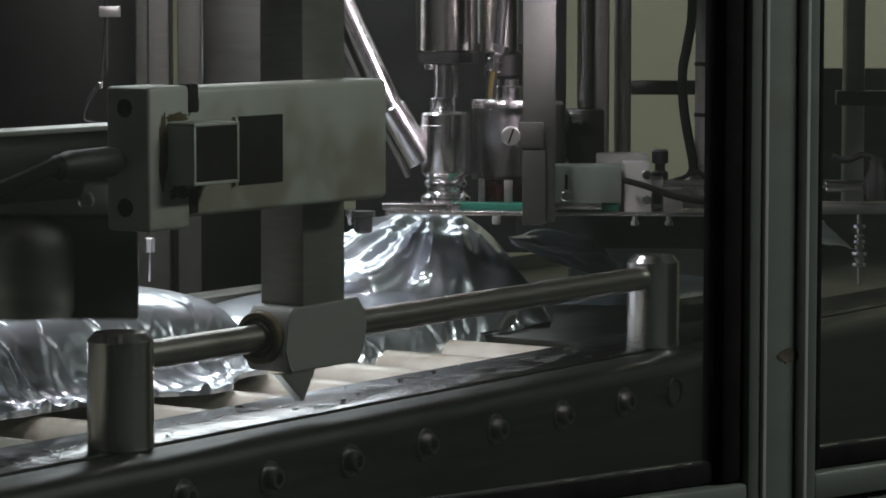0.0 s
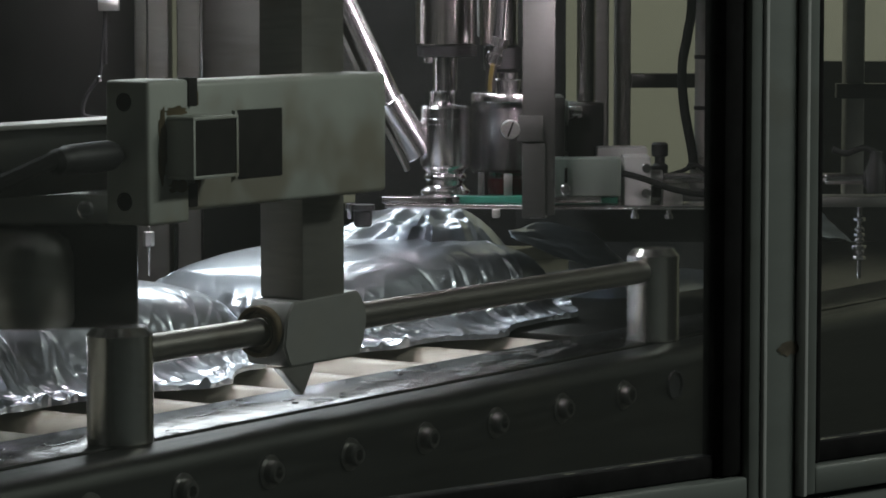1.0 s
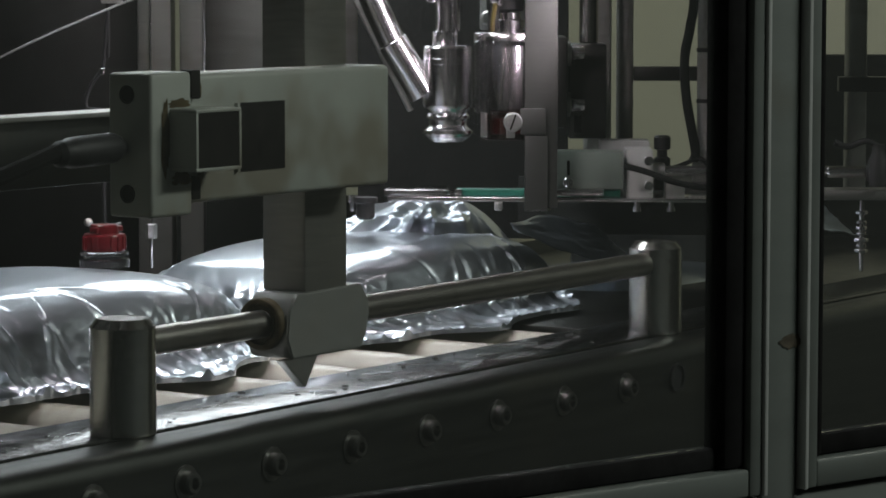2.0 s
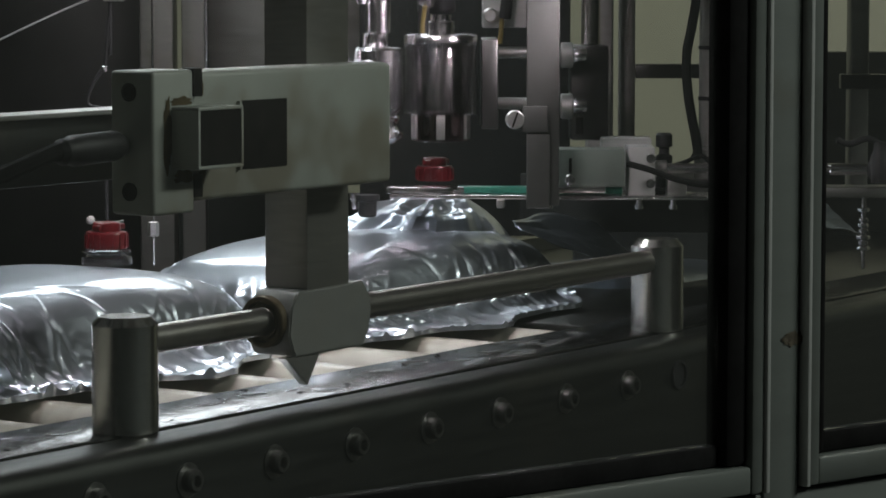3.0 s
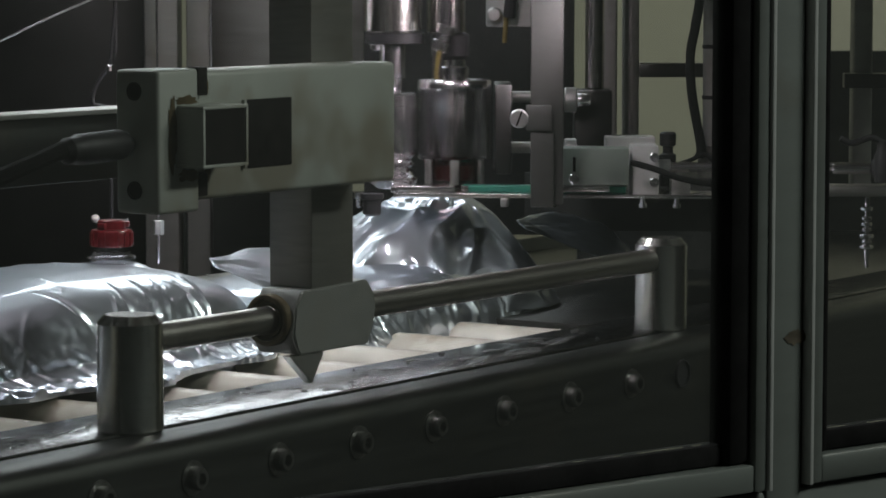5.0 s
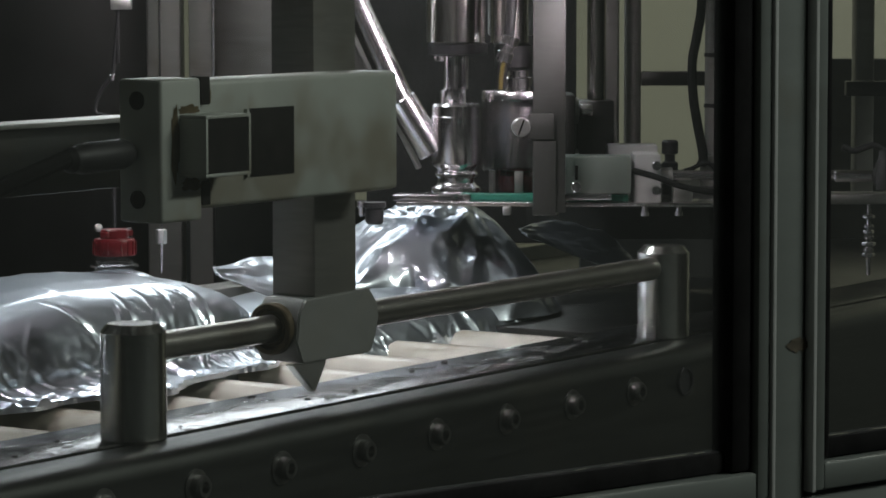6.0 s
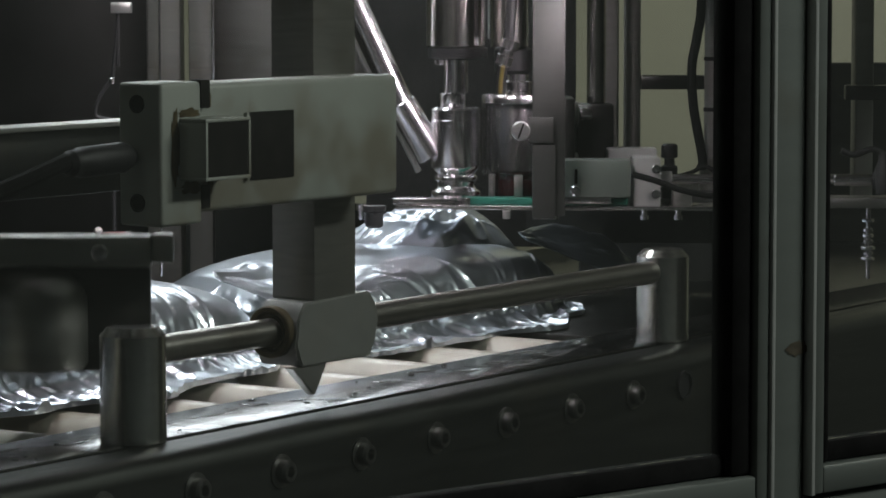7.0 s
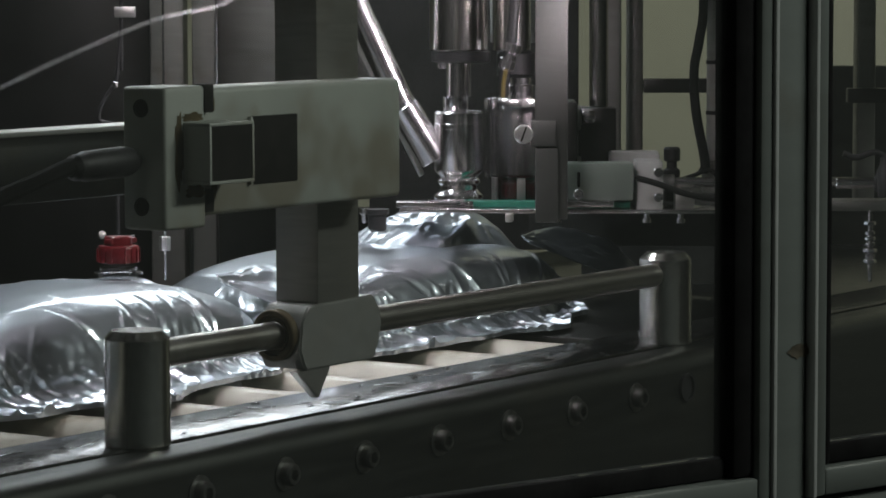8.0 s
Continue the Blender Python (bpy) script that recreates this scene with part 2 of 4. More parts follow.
def cable(points, r, n=10, steps=10, bm=None):
    """Round hose along a smooth curve through points."""
    bm = bm or bmesh.new()
    p = [Vector(q) for q in points]
    p = [2 * p[0] - p[1]] + p + [2 * p[-1] - p[-2]]
    path = []
    for i in range(1, len(p) - 2):
        for k in range(steps):
            t = k / steps
            a, b, c, d = p[i - 1:i + 3]
            path.append(0.5 * (2 * b + (c - a) * t + (2 * a - 5 * b + 4 * c - d) * t * t + (3 * b - a - 3 * c + d) * t ** 3))
    path.append(p[-2])
    rings = []
    for i, q in enumerate(path):
        way = (path[min(i + 1, len(path) - 1)] - path[max(i - 1, 0)]).normalized()
        side = way.cross(Vector((0.31, 0.17, 0.93))).normalized()
        up = side.cross(way)
        rings.append([bm.verts.new(q + r * (math.cos(2 * math.pi * j / n) * side + math.sin(2 * math.pi * j / n) * up)) for j in range(n)])
    for a, b in zip(rings, rings[1:]):
        for i in range(n):
            bm.faces.new((a[i], a[(i + 1) % n], b[(i + 1) % n], b[i]))
    bm.faces.new(rings[0][::-1])
    bm.faces.new(rings[-1])
    return bm


def prism(outline, y0, y1, bevel=0.0, bm=None):
    """Plate with an outline in x and z, between two depths."""
    bm = bm or bmesh.new()
    a = [bm.verts.new((x, y0, z)) for x, z in outline]
    b = [bm.verts.new((x, y1, z)) for x, z in outline]
    k = len(a)
    bm.faces.new(a)
    bm.faces.new(b[::-1])
    for i in range(k):
        bm.faces.new((a[i], b[i], b[(i + 1) % k], a[(i + 1) % k]))
    if bevel:
        bmesh.ops.bevel(bm, geom=list(bm.edges), offset=bevel, segments=2, affect="EDGES")
    return bm


def screw(parent, m, r=0.006, h=0.004, name="screw", material=None, label=""):
    """Socket-head screw, head along local z."""
    bm = lathe([(r, 0), (r, h * 0.8), (r * 0.85, h), (r * 0.5, h), (r * 0.48, h * 0.4), (0.0002, h * 0.4)], 20, None, None, False)
    return part(name, bm, material or POLISHED, parent, label, m)


# the back of the machine stands square to this frame: x to the side, y away, z up
BACK = pose(-1.634, -1.5325, 0, 0, 0, -52.477)
# the roller track and its guard rail run along this frame's x
TRACK = pose(0, 0, 0, 0, 0, 3.6)
PITCH = 0.0993


# ---------------------------------------------------------------- hall
def hall():
    f = part("floor", box(-5, 8, -6, 7, -1.0, -0.9), FLOOR, None)
    tagged(f, "dark grey sealed concrete hall floor", "floor", kind="structure")
    c = part("ceiling", box(-5, 8, -6, 7, 2.6, 2.7), HALL, None)
    tagged(c, "plain grey painted hall ceiling", "ceiling", kind="structure")
    for name, b in (("wall_south", (-5, 8, -6.1, -6, -0.9, 2.6)), ("wall_west", (-5.1, -5, -6, 7, -0.9, 2.6))):
        tagged(part(name, box(*b), HALL, None), "plain grey painted hall wall", "wall", kind="structure")
    for name, b in (("wall_north", (-5, 8, 7, 7.1, -0.9, 2.6)), ("wall_east", (8, 8.1, -6, 7, -0.9, 2.6))):
        tagged(part(name, box(*b), CREAM, None), "cream painted hall wall", "wall", kind="structure")
    w = part("wall_behind_machine", box(-0.6, 3.5, 5.2, 5.3, -0.9, 2.6), CREAM, None)
    w.matrix_world = BACK
    tagged(w, "cream painted partition wall behind the machine", "wall", kind="structure")


hall()


# ---------------------------------------------------------------- roller track
BOLT0 = 0.0035


def track():
    t = thing("roller_track", TRACK, "stainless roller track with white plastic rollers", "conveyor")
    # outer channel with a rounded upper lip
    prof = [(-0.052, -0.115), (-0.052, -0.016), (-0.050, -0.008), (-0.045, -0.003), (-0.038, -0.001), (-0.0125, -0.001),
            (-0.0125, -0.006), (-0.046, -0.006), (-0.048, -0.016), (-0.048, -0.115)]
    bm = bmesh.new()
    rows = [[bm.verts.new((x, y, z)) for y, z in prof] for x in (-0.9, 2.9)]
    k = len(prof)
    for i in range(k):
        bm.faces.new((rows[0][i], rows[0][(i + 1) % k], rows[1][(i + 1) % k], rows[1][i]))
    bm.faces.new(rows[0])
    bm.faces.new(rows[1][::-1])
    part("side_rail", bm, RAIL, t, "stainless channel rail with a rounded lip, darkened for its dark reflection")
    # the open gap's shade, built as a black strip
    part("gap_seal", box(-0.9, 2.9, -0.0122, -0.006, -0.02, -0.004), RUBBER, t, "black strip standing in for the shade in the gap")
    part("inner_bar", box(-0.9, 2.9, -0.0058, 0.072, -0.012, 0.0, 0.001), FLANGE, t, "wet flat stainless bar inside the rail")
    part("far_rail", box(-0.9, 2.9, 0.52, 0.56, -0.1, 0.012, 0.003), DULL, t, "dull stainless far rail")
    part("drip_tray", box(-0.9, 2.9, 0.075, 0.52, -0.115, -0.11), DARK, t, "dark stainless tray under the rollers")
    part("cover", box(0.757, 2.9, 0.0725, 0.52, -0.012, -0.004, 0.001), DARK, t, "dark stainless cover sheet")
    rb = lathe([(0.006, 0.0), (0.025, 0.0), (0.027, 0.002), (0.027, 0.41), (0.025, 0.412), (0.006, 0.412)], 28, ALONG_Y)
    first = part("roller", rb, ROLLER, t, "cream white plastic conveyor roller", pose(BOLT0 - PITCH * 9, 0.078, -0.029))
    for i in range(1, 17):
        o = new("roller", first.data)
        o.parent = t
        o.matrix_local = pose(BOLT0 + PITCH * (i - 9), 0.078, -0.029, 0, 37 * i % 90, 0)
        tagged(o, "cream white plastic conveyor roller")
    wb = lathe([(0.0125, 0), (0.0125, 0.0012), (0.0084, 0.0016), (0.0084, 0.007), (0.0070, 0.0090), (0.0042, 0.0090), (0.0040, 0.004), (0.0002, 0.004)],
               20, Matrix.Rotation(math.pi / 2, 4, "X"), None, False)
    b0 = part("axle_bolt", wb, BOLT, t, "round stainless axle bolt with washer", pose(BOLT0 - PITCH * 4, -0.052, -0.0295))
    for i in range(-3, 7):
        o = new("axle_bolt", b0.data)
        o.parent = t
        o.matrix_local = pose(BOLT0 + PITCH * i, -0.052, -0.0295, 0, (i * 37) % 360, 0)
        tagged(o, "round stainless axle bolt with washer")
    hole = lathe([(0.0125, 0.0), (0.0125, 0.003), (0.0105, 0.003), (0.0105, 0.0005), (0.0002, 0.0005)], 20, Matrix.Rotation(math.pi / 2, 4, "X"), None, False)
    part("plug", hole, BLACK, t, "black plug in the rail's last hole", pose(BOLT0 + PITCH * 7 - 0.014, -0.052, -0.0300))
    # drops and small puddles of spilled liquid on the bar
    rnd = random.Random(4)
    for i in range(46):
        x, y = rnd.uniform(-0.15, 0.75), rnd.uniform(0.002, 0.066)
        r = rnd.uniform(0.0010, 0.0030)
        bm = bmesh.new()
        bmesh.ops.create_uvsphere(bm, u_segments=10, v_segments=6, radius=r)
        for v in bm.verts:
            v.co.z = max(v.co.z, 0) * 0.6
        part("drop", bm, CLEAR, t, "drop of spilled liquid", pose(x, y, 0.0))
    for i in range(16):
        x, y = rnd.uniform(-0.1, 0.62), rnd.uniform(0.008, 0.058)
        wide, deep, seed = rnd.uniform(0.008, 0.034), rnd.uniform(0.004, 0.011), rnd.uniform(0, 50)
        rim = []
        for k in range(30):
            q = 2 * math.pi * k / 30
            g = 1 + 0.55 * noise.noise(Vector((1.6 * math.cos(q), 1.6 * math.sin(q), seed)))
            rim.append((g * wide * math.cos(q), g * deep * math.sin(q)))
        bm = bmesh.new()
        rings = [[bm.verts.new((f * u, f * v, h)) for u, v in rim] for f, h in ((1.0, 0.0001), (0.95, 0.0004), (0.84, 0.0006), (0.5, 0.0007))]
        for p, q in zip(rings, rings[1:]):
            for k in range(30):
                bm.faces.new((p[k], p[(k + 1) % 30], q[(k + 1) % 30], q[k]))
        bm.faces.new(rings[-1])
        part("puddle", bm, WET, t, "small puddle of spilled liquid", pose(x, y, 0.0, 0, 0, rnd.uniform(-25, 25)))
    # machine base under the track
    b = thing("machine_base", TRACK @ pose(0, 0, -0.9), "dark stainless base cabinet under the roller track", "machine base")
    part("body", box(-0.9, 2.9, -0.04, 0.58, 0.09, 0.784, 0.004), DARK, b)
    for x in (-0.8, 2.8):
        for y in (0.02, 0.52):
            part("foot", lathe([(0.03, 0), (0.03, 0.01), (0.012, 0.02), (0.012, 0.095)], 20, pose(x, y, 0)), DULL, b)


track()


# ---------------------------------------------------------------- guard rail and sensor
def post(x):
    t = thing("guard_post", TRACK @ pose(x, 0, 0), "short turned stainless post with chamfered top", "post", "guard rail posts")
    part("shaft", lathe([(0.0223, -0.0004), (0.0233, 0.001), (0.0233, 0.0758), (0.0180, 0.0818)], 56), TURNED, t)
    return t


post(0.0)
post(0.738)
rail = thing("guard_rod", TRACK @ pose(0, 0, 0.0625), "long round stainless rod between the two posts", "rod")
part("rod", cyl(0.0103, 0.0215, 0.7165, 0.0005, 40, ALONG_X), ROD, rail)


def sensor():
    s = thing("sensor_bracket", TRACK @ pose(0.1894, 0, 0.0608), "stainless clamp on the rod carrying a tall flat upright", "bracket")
    # rounded clamp block with brushed faces, bored for the rod
    o = [(-0.0275, -0.008), (-0.0225, -0.0205), (-0.0195, -0.0240), (0.067, -0.0240), (0.0725, -0.012), (0.0775, 0.002), (0.0755, 0.014), (0.066, 0.0255), (-0.0165, 0.0235), (-0.0245, 0.013)]
    part("clamp", prism(o, -0.0225, 0.0165, 0.0012), CLAMP, s, "brushed stainless clamp block")
    part("bushing", lathe([(0.0106, -0.0300), (0.0125, -0.0300), (0.0128, -0.0275), (0.0150, -0.0275), (0.0154, -0.0325), (0.0185, -0.0325), (0.0195, -0.0315), (0.0195, -0.0250)], 40, pose(0, 0, 0.0017) @ ALONG_X, None, False), BROWNED, s, "brown-stained round bushing")
    part("upright", box(-0.003, 0.050, -0.021, 0.0185, 0.0240, 0.62, 0.0013), UPRIGHT, s, "tall brushed stainless upright")
    part("pointer", prism([(-0.029, -0.0245), (0.014, -0.0245), (-0.0015, -0.0475)], -0.020, -0.012, 0.0006), STEEL, s, "pointed stainless tongue")
    h = thing("photo_sensor", TRACK @ pose(-0.0035, -0.0215, 0.161), "grey-green metal photo sensor housing with dirty edges", "sensor")
    part("housing", box(0.0, 0.224, -0.0385, 0.0, 0.003, 0.0915, 0.004, None, 3), GREY, h)
    b = part("end_block", box(-0.040, 0.0012, -0.0435, -0.0060, -0.004, 0.0935, 0.003, None, 3), GREY, h, "grey-green end block with two screw holes")
    for z in (0.012, 0.079):
        # the hole's shade is a flat black disc
        part("screw_hole", lathe([(0.0062, 0), (0.0062, 0.0008), (0.0054, 0.0008), (0.0050, 0.0003), (0.0002, 0.0003)], 24, pose(-0.040, -0.023, z, 0, -90, 0), None, False), GREYDARK, b, "dark disc standing in for a recessed screw's shade")
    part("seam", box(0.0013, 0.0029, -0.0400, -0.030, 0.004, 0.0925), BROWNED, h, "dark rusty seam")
    # the slot's shade is a solid dark block
    part("notch", box(-0.001, 0.0085, -0.0445, -0.035, 0.075, 0.0945, 0.001), GREYDARK, h, "dark block standing in for the shade of a rust-stained slot")
    # open hood round the lens
    bm = bmesh.new()
    for q in ((-0.022, 0.024, -0.0665, -0.0386, 0.0666, 0.0690), (-0.022, 0.024, -0.0665, -0.0386, 0.027, 0.0294),
              (-0.022, -0.0196, -0.0665, -0.0386, 0.0294, 0.0666), (0.0216, 0.024, -0.0665, -0.0386, 0.0294, 0.0666)):
        box(*q, 0.0006, bm)
    part("hood", bm, GREY, h, "small open metal hood")
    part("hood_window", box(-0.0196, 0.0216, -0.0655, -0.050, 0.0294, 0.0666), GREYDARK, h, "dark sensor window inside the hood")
    part("lens", box(0.053, 0.103, -0.0395, -0.030, 0.022, 0.070, 0.0005), GREYDARK, h, "dark square sensor window")
    part("lens_rim", box(0.0500, 0.0525, -0.0415, -0.030, 0.022, 0.070, 0.0005), GREY, h)
    def smear(x, y, z, w, hgt, seed):
        bm = bmesh.new()
        ring = []
        for i in range(36):
            a = 2 * math.pi * i / 36
            q = 1 + 0.5 * noise.noise(Vector((2.5 * math.cos(a), 2.5 * math.sin(a), seed)))
            ring.append(bm.verts.new((x + w * math.cos(a) * q, y, z + hgt * math.sin(a) * q)))
        bm.faces.new(ring)
        bmesh.ops.solidify(bm, geom=list(bm.faces), thickness=0.0003)
        return part("grime", bm, GRIME, h, "brown dried grime")
    smear(-0.0262, -0.0438, 0.048, 0.0046, 0.025, 3)
    smear(-0.010, -0.0438, 0.0215, 0.010, 0.0042, 9)
    smear(-0.012, -0.0438, 0.0725, 0.010, 0.0030, 5)
    smear(0.0135, -0.0397, 0.0235, 0.003, 0.008, 14)
    smear(0.0125, -0.0397, 0.080, 0.0022, 0.006, 21)
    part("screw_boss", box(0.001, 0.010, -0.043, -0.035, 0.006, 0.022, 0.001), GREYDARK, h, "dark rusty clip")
    c = part("plug", lathe([(0.0035, 0.0), (0.006, 0.002), (0.0085, 0.006), (0.0105, 0.012), (0.0105, 0.05), (0.009, 0.053), (0.009, 0.060), (0.006, 0.064)], 24,
                           pose(-0.041, -0.020, 0.044, 0, -92, 0)), BLACK, h, "black cable plug")
    part("cord", cable([(0.0, 0, 0.06), (0.001, 0, 0.075), (-0.009, 0, 0.13), (-0.022, 0.0, 0.22), (-0.02, 0, 0.4)], 0.0055), RUBBER, c, "black cable", pose(-0.041, -0.020, 0.044, 0, -92, 0))
    # the housing is a tenth longer than it is drawn above
    for q in h.children:
        q.data.transform(Matrix.Diagonal((1.0864, 1, 1, 1)))
    for q in (c.children[0], *b.children):
        q.data.transform(Matrix.Diagonal((1.0864, 1, 1, 1)))
    # flat beam that carries the pusher's guide
    g = thing("cross_beam", TRACK @ pose(-0.3, 0.05, 0.172), "dull flat stainless beam behind the sensor", "beam")
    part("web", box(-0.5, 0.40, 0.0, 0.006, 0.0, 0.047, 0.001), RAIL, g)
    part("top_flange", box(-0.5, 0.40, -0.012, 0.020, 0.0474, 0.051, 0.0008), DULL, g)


sensor()


def pusher():
    """Blunt side paddle that dips beside the bag and rises again."""
    p = thing("side_pusher", BACK @ pose(-0.3137, 2.275, 0.0993), "stainless side pusher with a flat top plate and drum", "pusher")
    k = 0.0004
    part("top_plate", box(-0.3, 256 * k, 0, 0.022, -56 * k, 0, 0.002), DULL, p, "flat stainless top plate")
    part("end_clip", box(256.5 * k, 294 * k, 0.004, 0.022, -50 * k, 2 * k, 0.002), DULL, p, "stainless end clip")
    screw(p, pose(165 * k, 0.0, -30 * k, 90, 0, 0), 0.006, 0.003)
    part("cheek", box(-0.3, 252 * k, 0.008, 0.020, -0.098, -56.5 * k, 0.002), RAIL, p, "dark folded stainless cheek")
    part("drum", lathe([(0.004, -0.097), (0.036, -0.096), (0.039, -0.091), (0.039, -0.045), (0.036, -0.035), (0.027, -0.027), (0.010, -0.0232)], 48, pose(48 * k, 0.020, 0)), DULL, p, "round stainless drum")
    part("lift_rod", cyl(0.009, 0.0005, 1.3, 0.0005, 24, pose(-60 * k, 0.011, 0)), ROD, p)
    return p


PUSHER = pusher()


# ---------------------------------------------------------------- bags
def smooth_curve(knots, values, n=600):
    """Softened polyline through knots, sampled evenly from 0 to 1."""
    t = np.linspace(0, 1, n)
    y = np.interp(t, knots, values)
    pad = n // 14
    k = np.ones(pad) / pad
    long = np.concatenate([np.full(pad, y[0]), y, 2 * y[-1] - y[-2:-pad - 2:-1]])
    return t, np.convolve(np.convolve(long, k, "same"), k, "same")[pad:pad + n]


def bag_body(seed, height):
    """Shell of a filled foil bag: taut bulging top, crumpled sides, sharp creases that run in from a seamed hem."""
    nx, ny = 300, 190
    lx, ly = 0.240, 0.128
    rnd = random.Random(seed)
    u, v = np.meshgrid(np.linspace(-1, 1, nx + 1), np.linspace(-1, 1, ny + 1), indexing="ij")
    r = np.maximum(np.abs(u), np.abs(v)) + 1e-6
    knots = (0, 0.25, 0.45, 0.60, 0.70, 0.78, 0.85, 0.91, 1.0)
    t, rho = smooth_curve(knots, (0, 0.33, 0.58, 0.75, 0.85, 0.905, 0.925, 0.935, 1.0))
    t, lift = smooth_curve(knots, (1, 0.99, 0.94, 0.83, 0.66, 0.43, 0.20, 0.07, 0.03))
    a, b = u / r, v / r
    round_off = np.maximum(np.abs(a) ** 9 + np.abs(b) ** 9, 0.5) ** (-1 / 9)
    out = np.interp(r, t, rho) * round_off
    x, y = a * out * lx, b * out * ly
    z = np.interp(r, t, lift) * height * (1 - 0.22 * np.abs(u) ** 2.5) * (1 - 0.30 * np.abs(u * v) ** 1.5)
    # the end beyond the spout narrows and lies lower
    tail = np.clip((u - 0.25) / 0.75, 0, 1) ** 1.6
    y = y * (1 - 0.30 * tail) + 0.015 * tail
    z = z * (1 - 0.15 * tail)
    p = np.stack([x, y, z], -1)
    nrm = np.cross(np.gradient(p, axis=0), np.gradient(p, axis=1))
    nrm /= np.linalg.norm(nrm, axis=-1, keepdims=True) + 1e-12
    # creases: sharp straight ridges from the hem inwards, and a few across the top
    fx, fy = u * lx * 1.15, v * ly * 1.35
    d = np.zeros_like(x)
    for i in range(110):
        if rnd.random() < 0.6:
            px, py, aim = rnd.uniform(-1, 1), rnd.choice((-1, -1, 1)), 0
        else:
            px, py, aim = rnd.choice((-1, 1, 1)), rnd.uniform(-1, 1), 1
        way = math.atan2(-py, 0) if aim == 0 else math.atan2(0, -px)
        way += rnd.gauss(0, 0.55)
        cx, cy = math.cos(way), math.sin(way)
        ox, oy = px * lx * 1.15 * 0.93, py * ly * 1.35 * 0.93
        along, across = (fx - ox) * cx + (fy - oy) * cy, -(fx - ox) * cy + (fy - oy) * cx
        size = rnd.uniform(0.03, 0.10)
        w = rnd.uniform(0.0035, 0.009) * (0.35 + 0.65 * np.clip(1 - along / size, 0, 1))
        d += rnd.choice((1, 1, -0.8)) * rnd.uniform(0.0012, 0.0040) * np.clip(1 - np.abs(across) / w, 0, 1) * np.clip(1 - along / size, 0, 1) ** 0.6 * (along > -0.03)
    for i in range(16):
        way = rnd.uniform(0, math.pi)
        cx, cy = math.cos(way), math.sin(way)
        ox, oy = rnd.uniform(-0.22, 0.22), rnd.uniform(-0.12, 0.12)
        along, across = (fx - ox) * cx + (fy - oy) * cy, -(fx - ox) * cy + (fy - oy) * cx
        size = rnd.uniform(0.02, 0.06)
        d += rnd.uniform(0.0005, 0.0012) * np.clip(1 - np.abs(across) / 0.006, 0, 1) * np.clip(1 - np.abs(along) / size, 0, 1)
    side = np.clip((r - 0.62) / 0.30, 0, 1)
    hem = np.clip((r - 0.90) / 0.10, 0, 1)
    swell, crush, fine = (np.empty_like(x) for _ in range(3))
    for i in range(nx + 1):
        for j in range(ny + 1):
            q = Vector((x[i, j] * 10, y[i, j] * 10, seed * 3.1))
            swell[i, j] = noise.noise(q)
            if side[i, j] > 0:
                q = Vector((fx[i, j] * 21, fy[i, j] * 21, z[i, j] * 26 + seed * 7.7))
                crush[i, j] = abs(noise.noise(q)) + 0.5 * abs(noise.noise(q * 2.3))
                fine[i, j] = abs(noise.noise(q * 4.1))
            else:
                crush[i, j] = fine[i, j] = 0
    d += 0.0024 * swell * (1 - side * 0.5) - 0.017 * (crush - 0.3) * side ** 1.3 * (0.55 + 0.45 * hem) - 0.0030 * fine * side
    p = p + nrm * d[..., None]
    # the near hem spreads unevenly over the rollers
    p[..., 1] -= np.clip((r - 0.86) / 0.14, 0, 1) * (v < -0.5) * (0.026 + 0.045 * np.sin(x * 17 + seed) * swell + 0.012 * (crush - 0.45))
    p[..., 2] = np.maximum(p[..., 2], 0.0012 + 0.010 * hem * np.abs(crush) * fine + 0.003 * hem)
    p[..., 0] -= 0.115
    bm = bmesh.new()
    grid = [[bm.verts.new(q) for q in col] for col in p]
    for i in range(nx):
        for j in range(ny):
            bm.faces.new((grid[i][j], grid[i + 1][j], grid[i + 1][j + 1], grid[i][j + 1]))
    ring = [grid[i][0] for i in range(nx)] + [grid[nx][j] for j in range(ny)] + [grid[i][ny] for i in range(nx, 0, -1)] + [grid[0][j] for j in range(ny, 0, -1)]
    low = [bm.verts.new((v.co.x, v.co.y, 0.0006)) for v in ring]
    k = len(ring)
    for i in range(k):
        bm.faces.new((ring[i], low[i], low[(i + 1) % k], ring[(i + 1) % k]))
    bm.faces.new(low)
    return bm


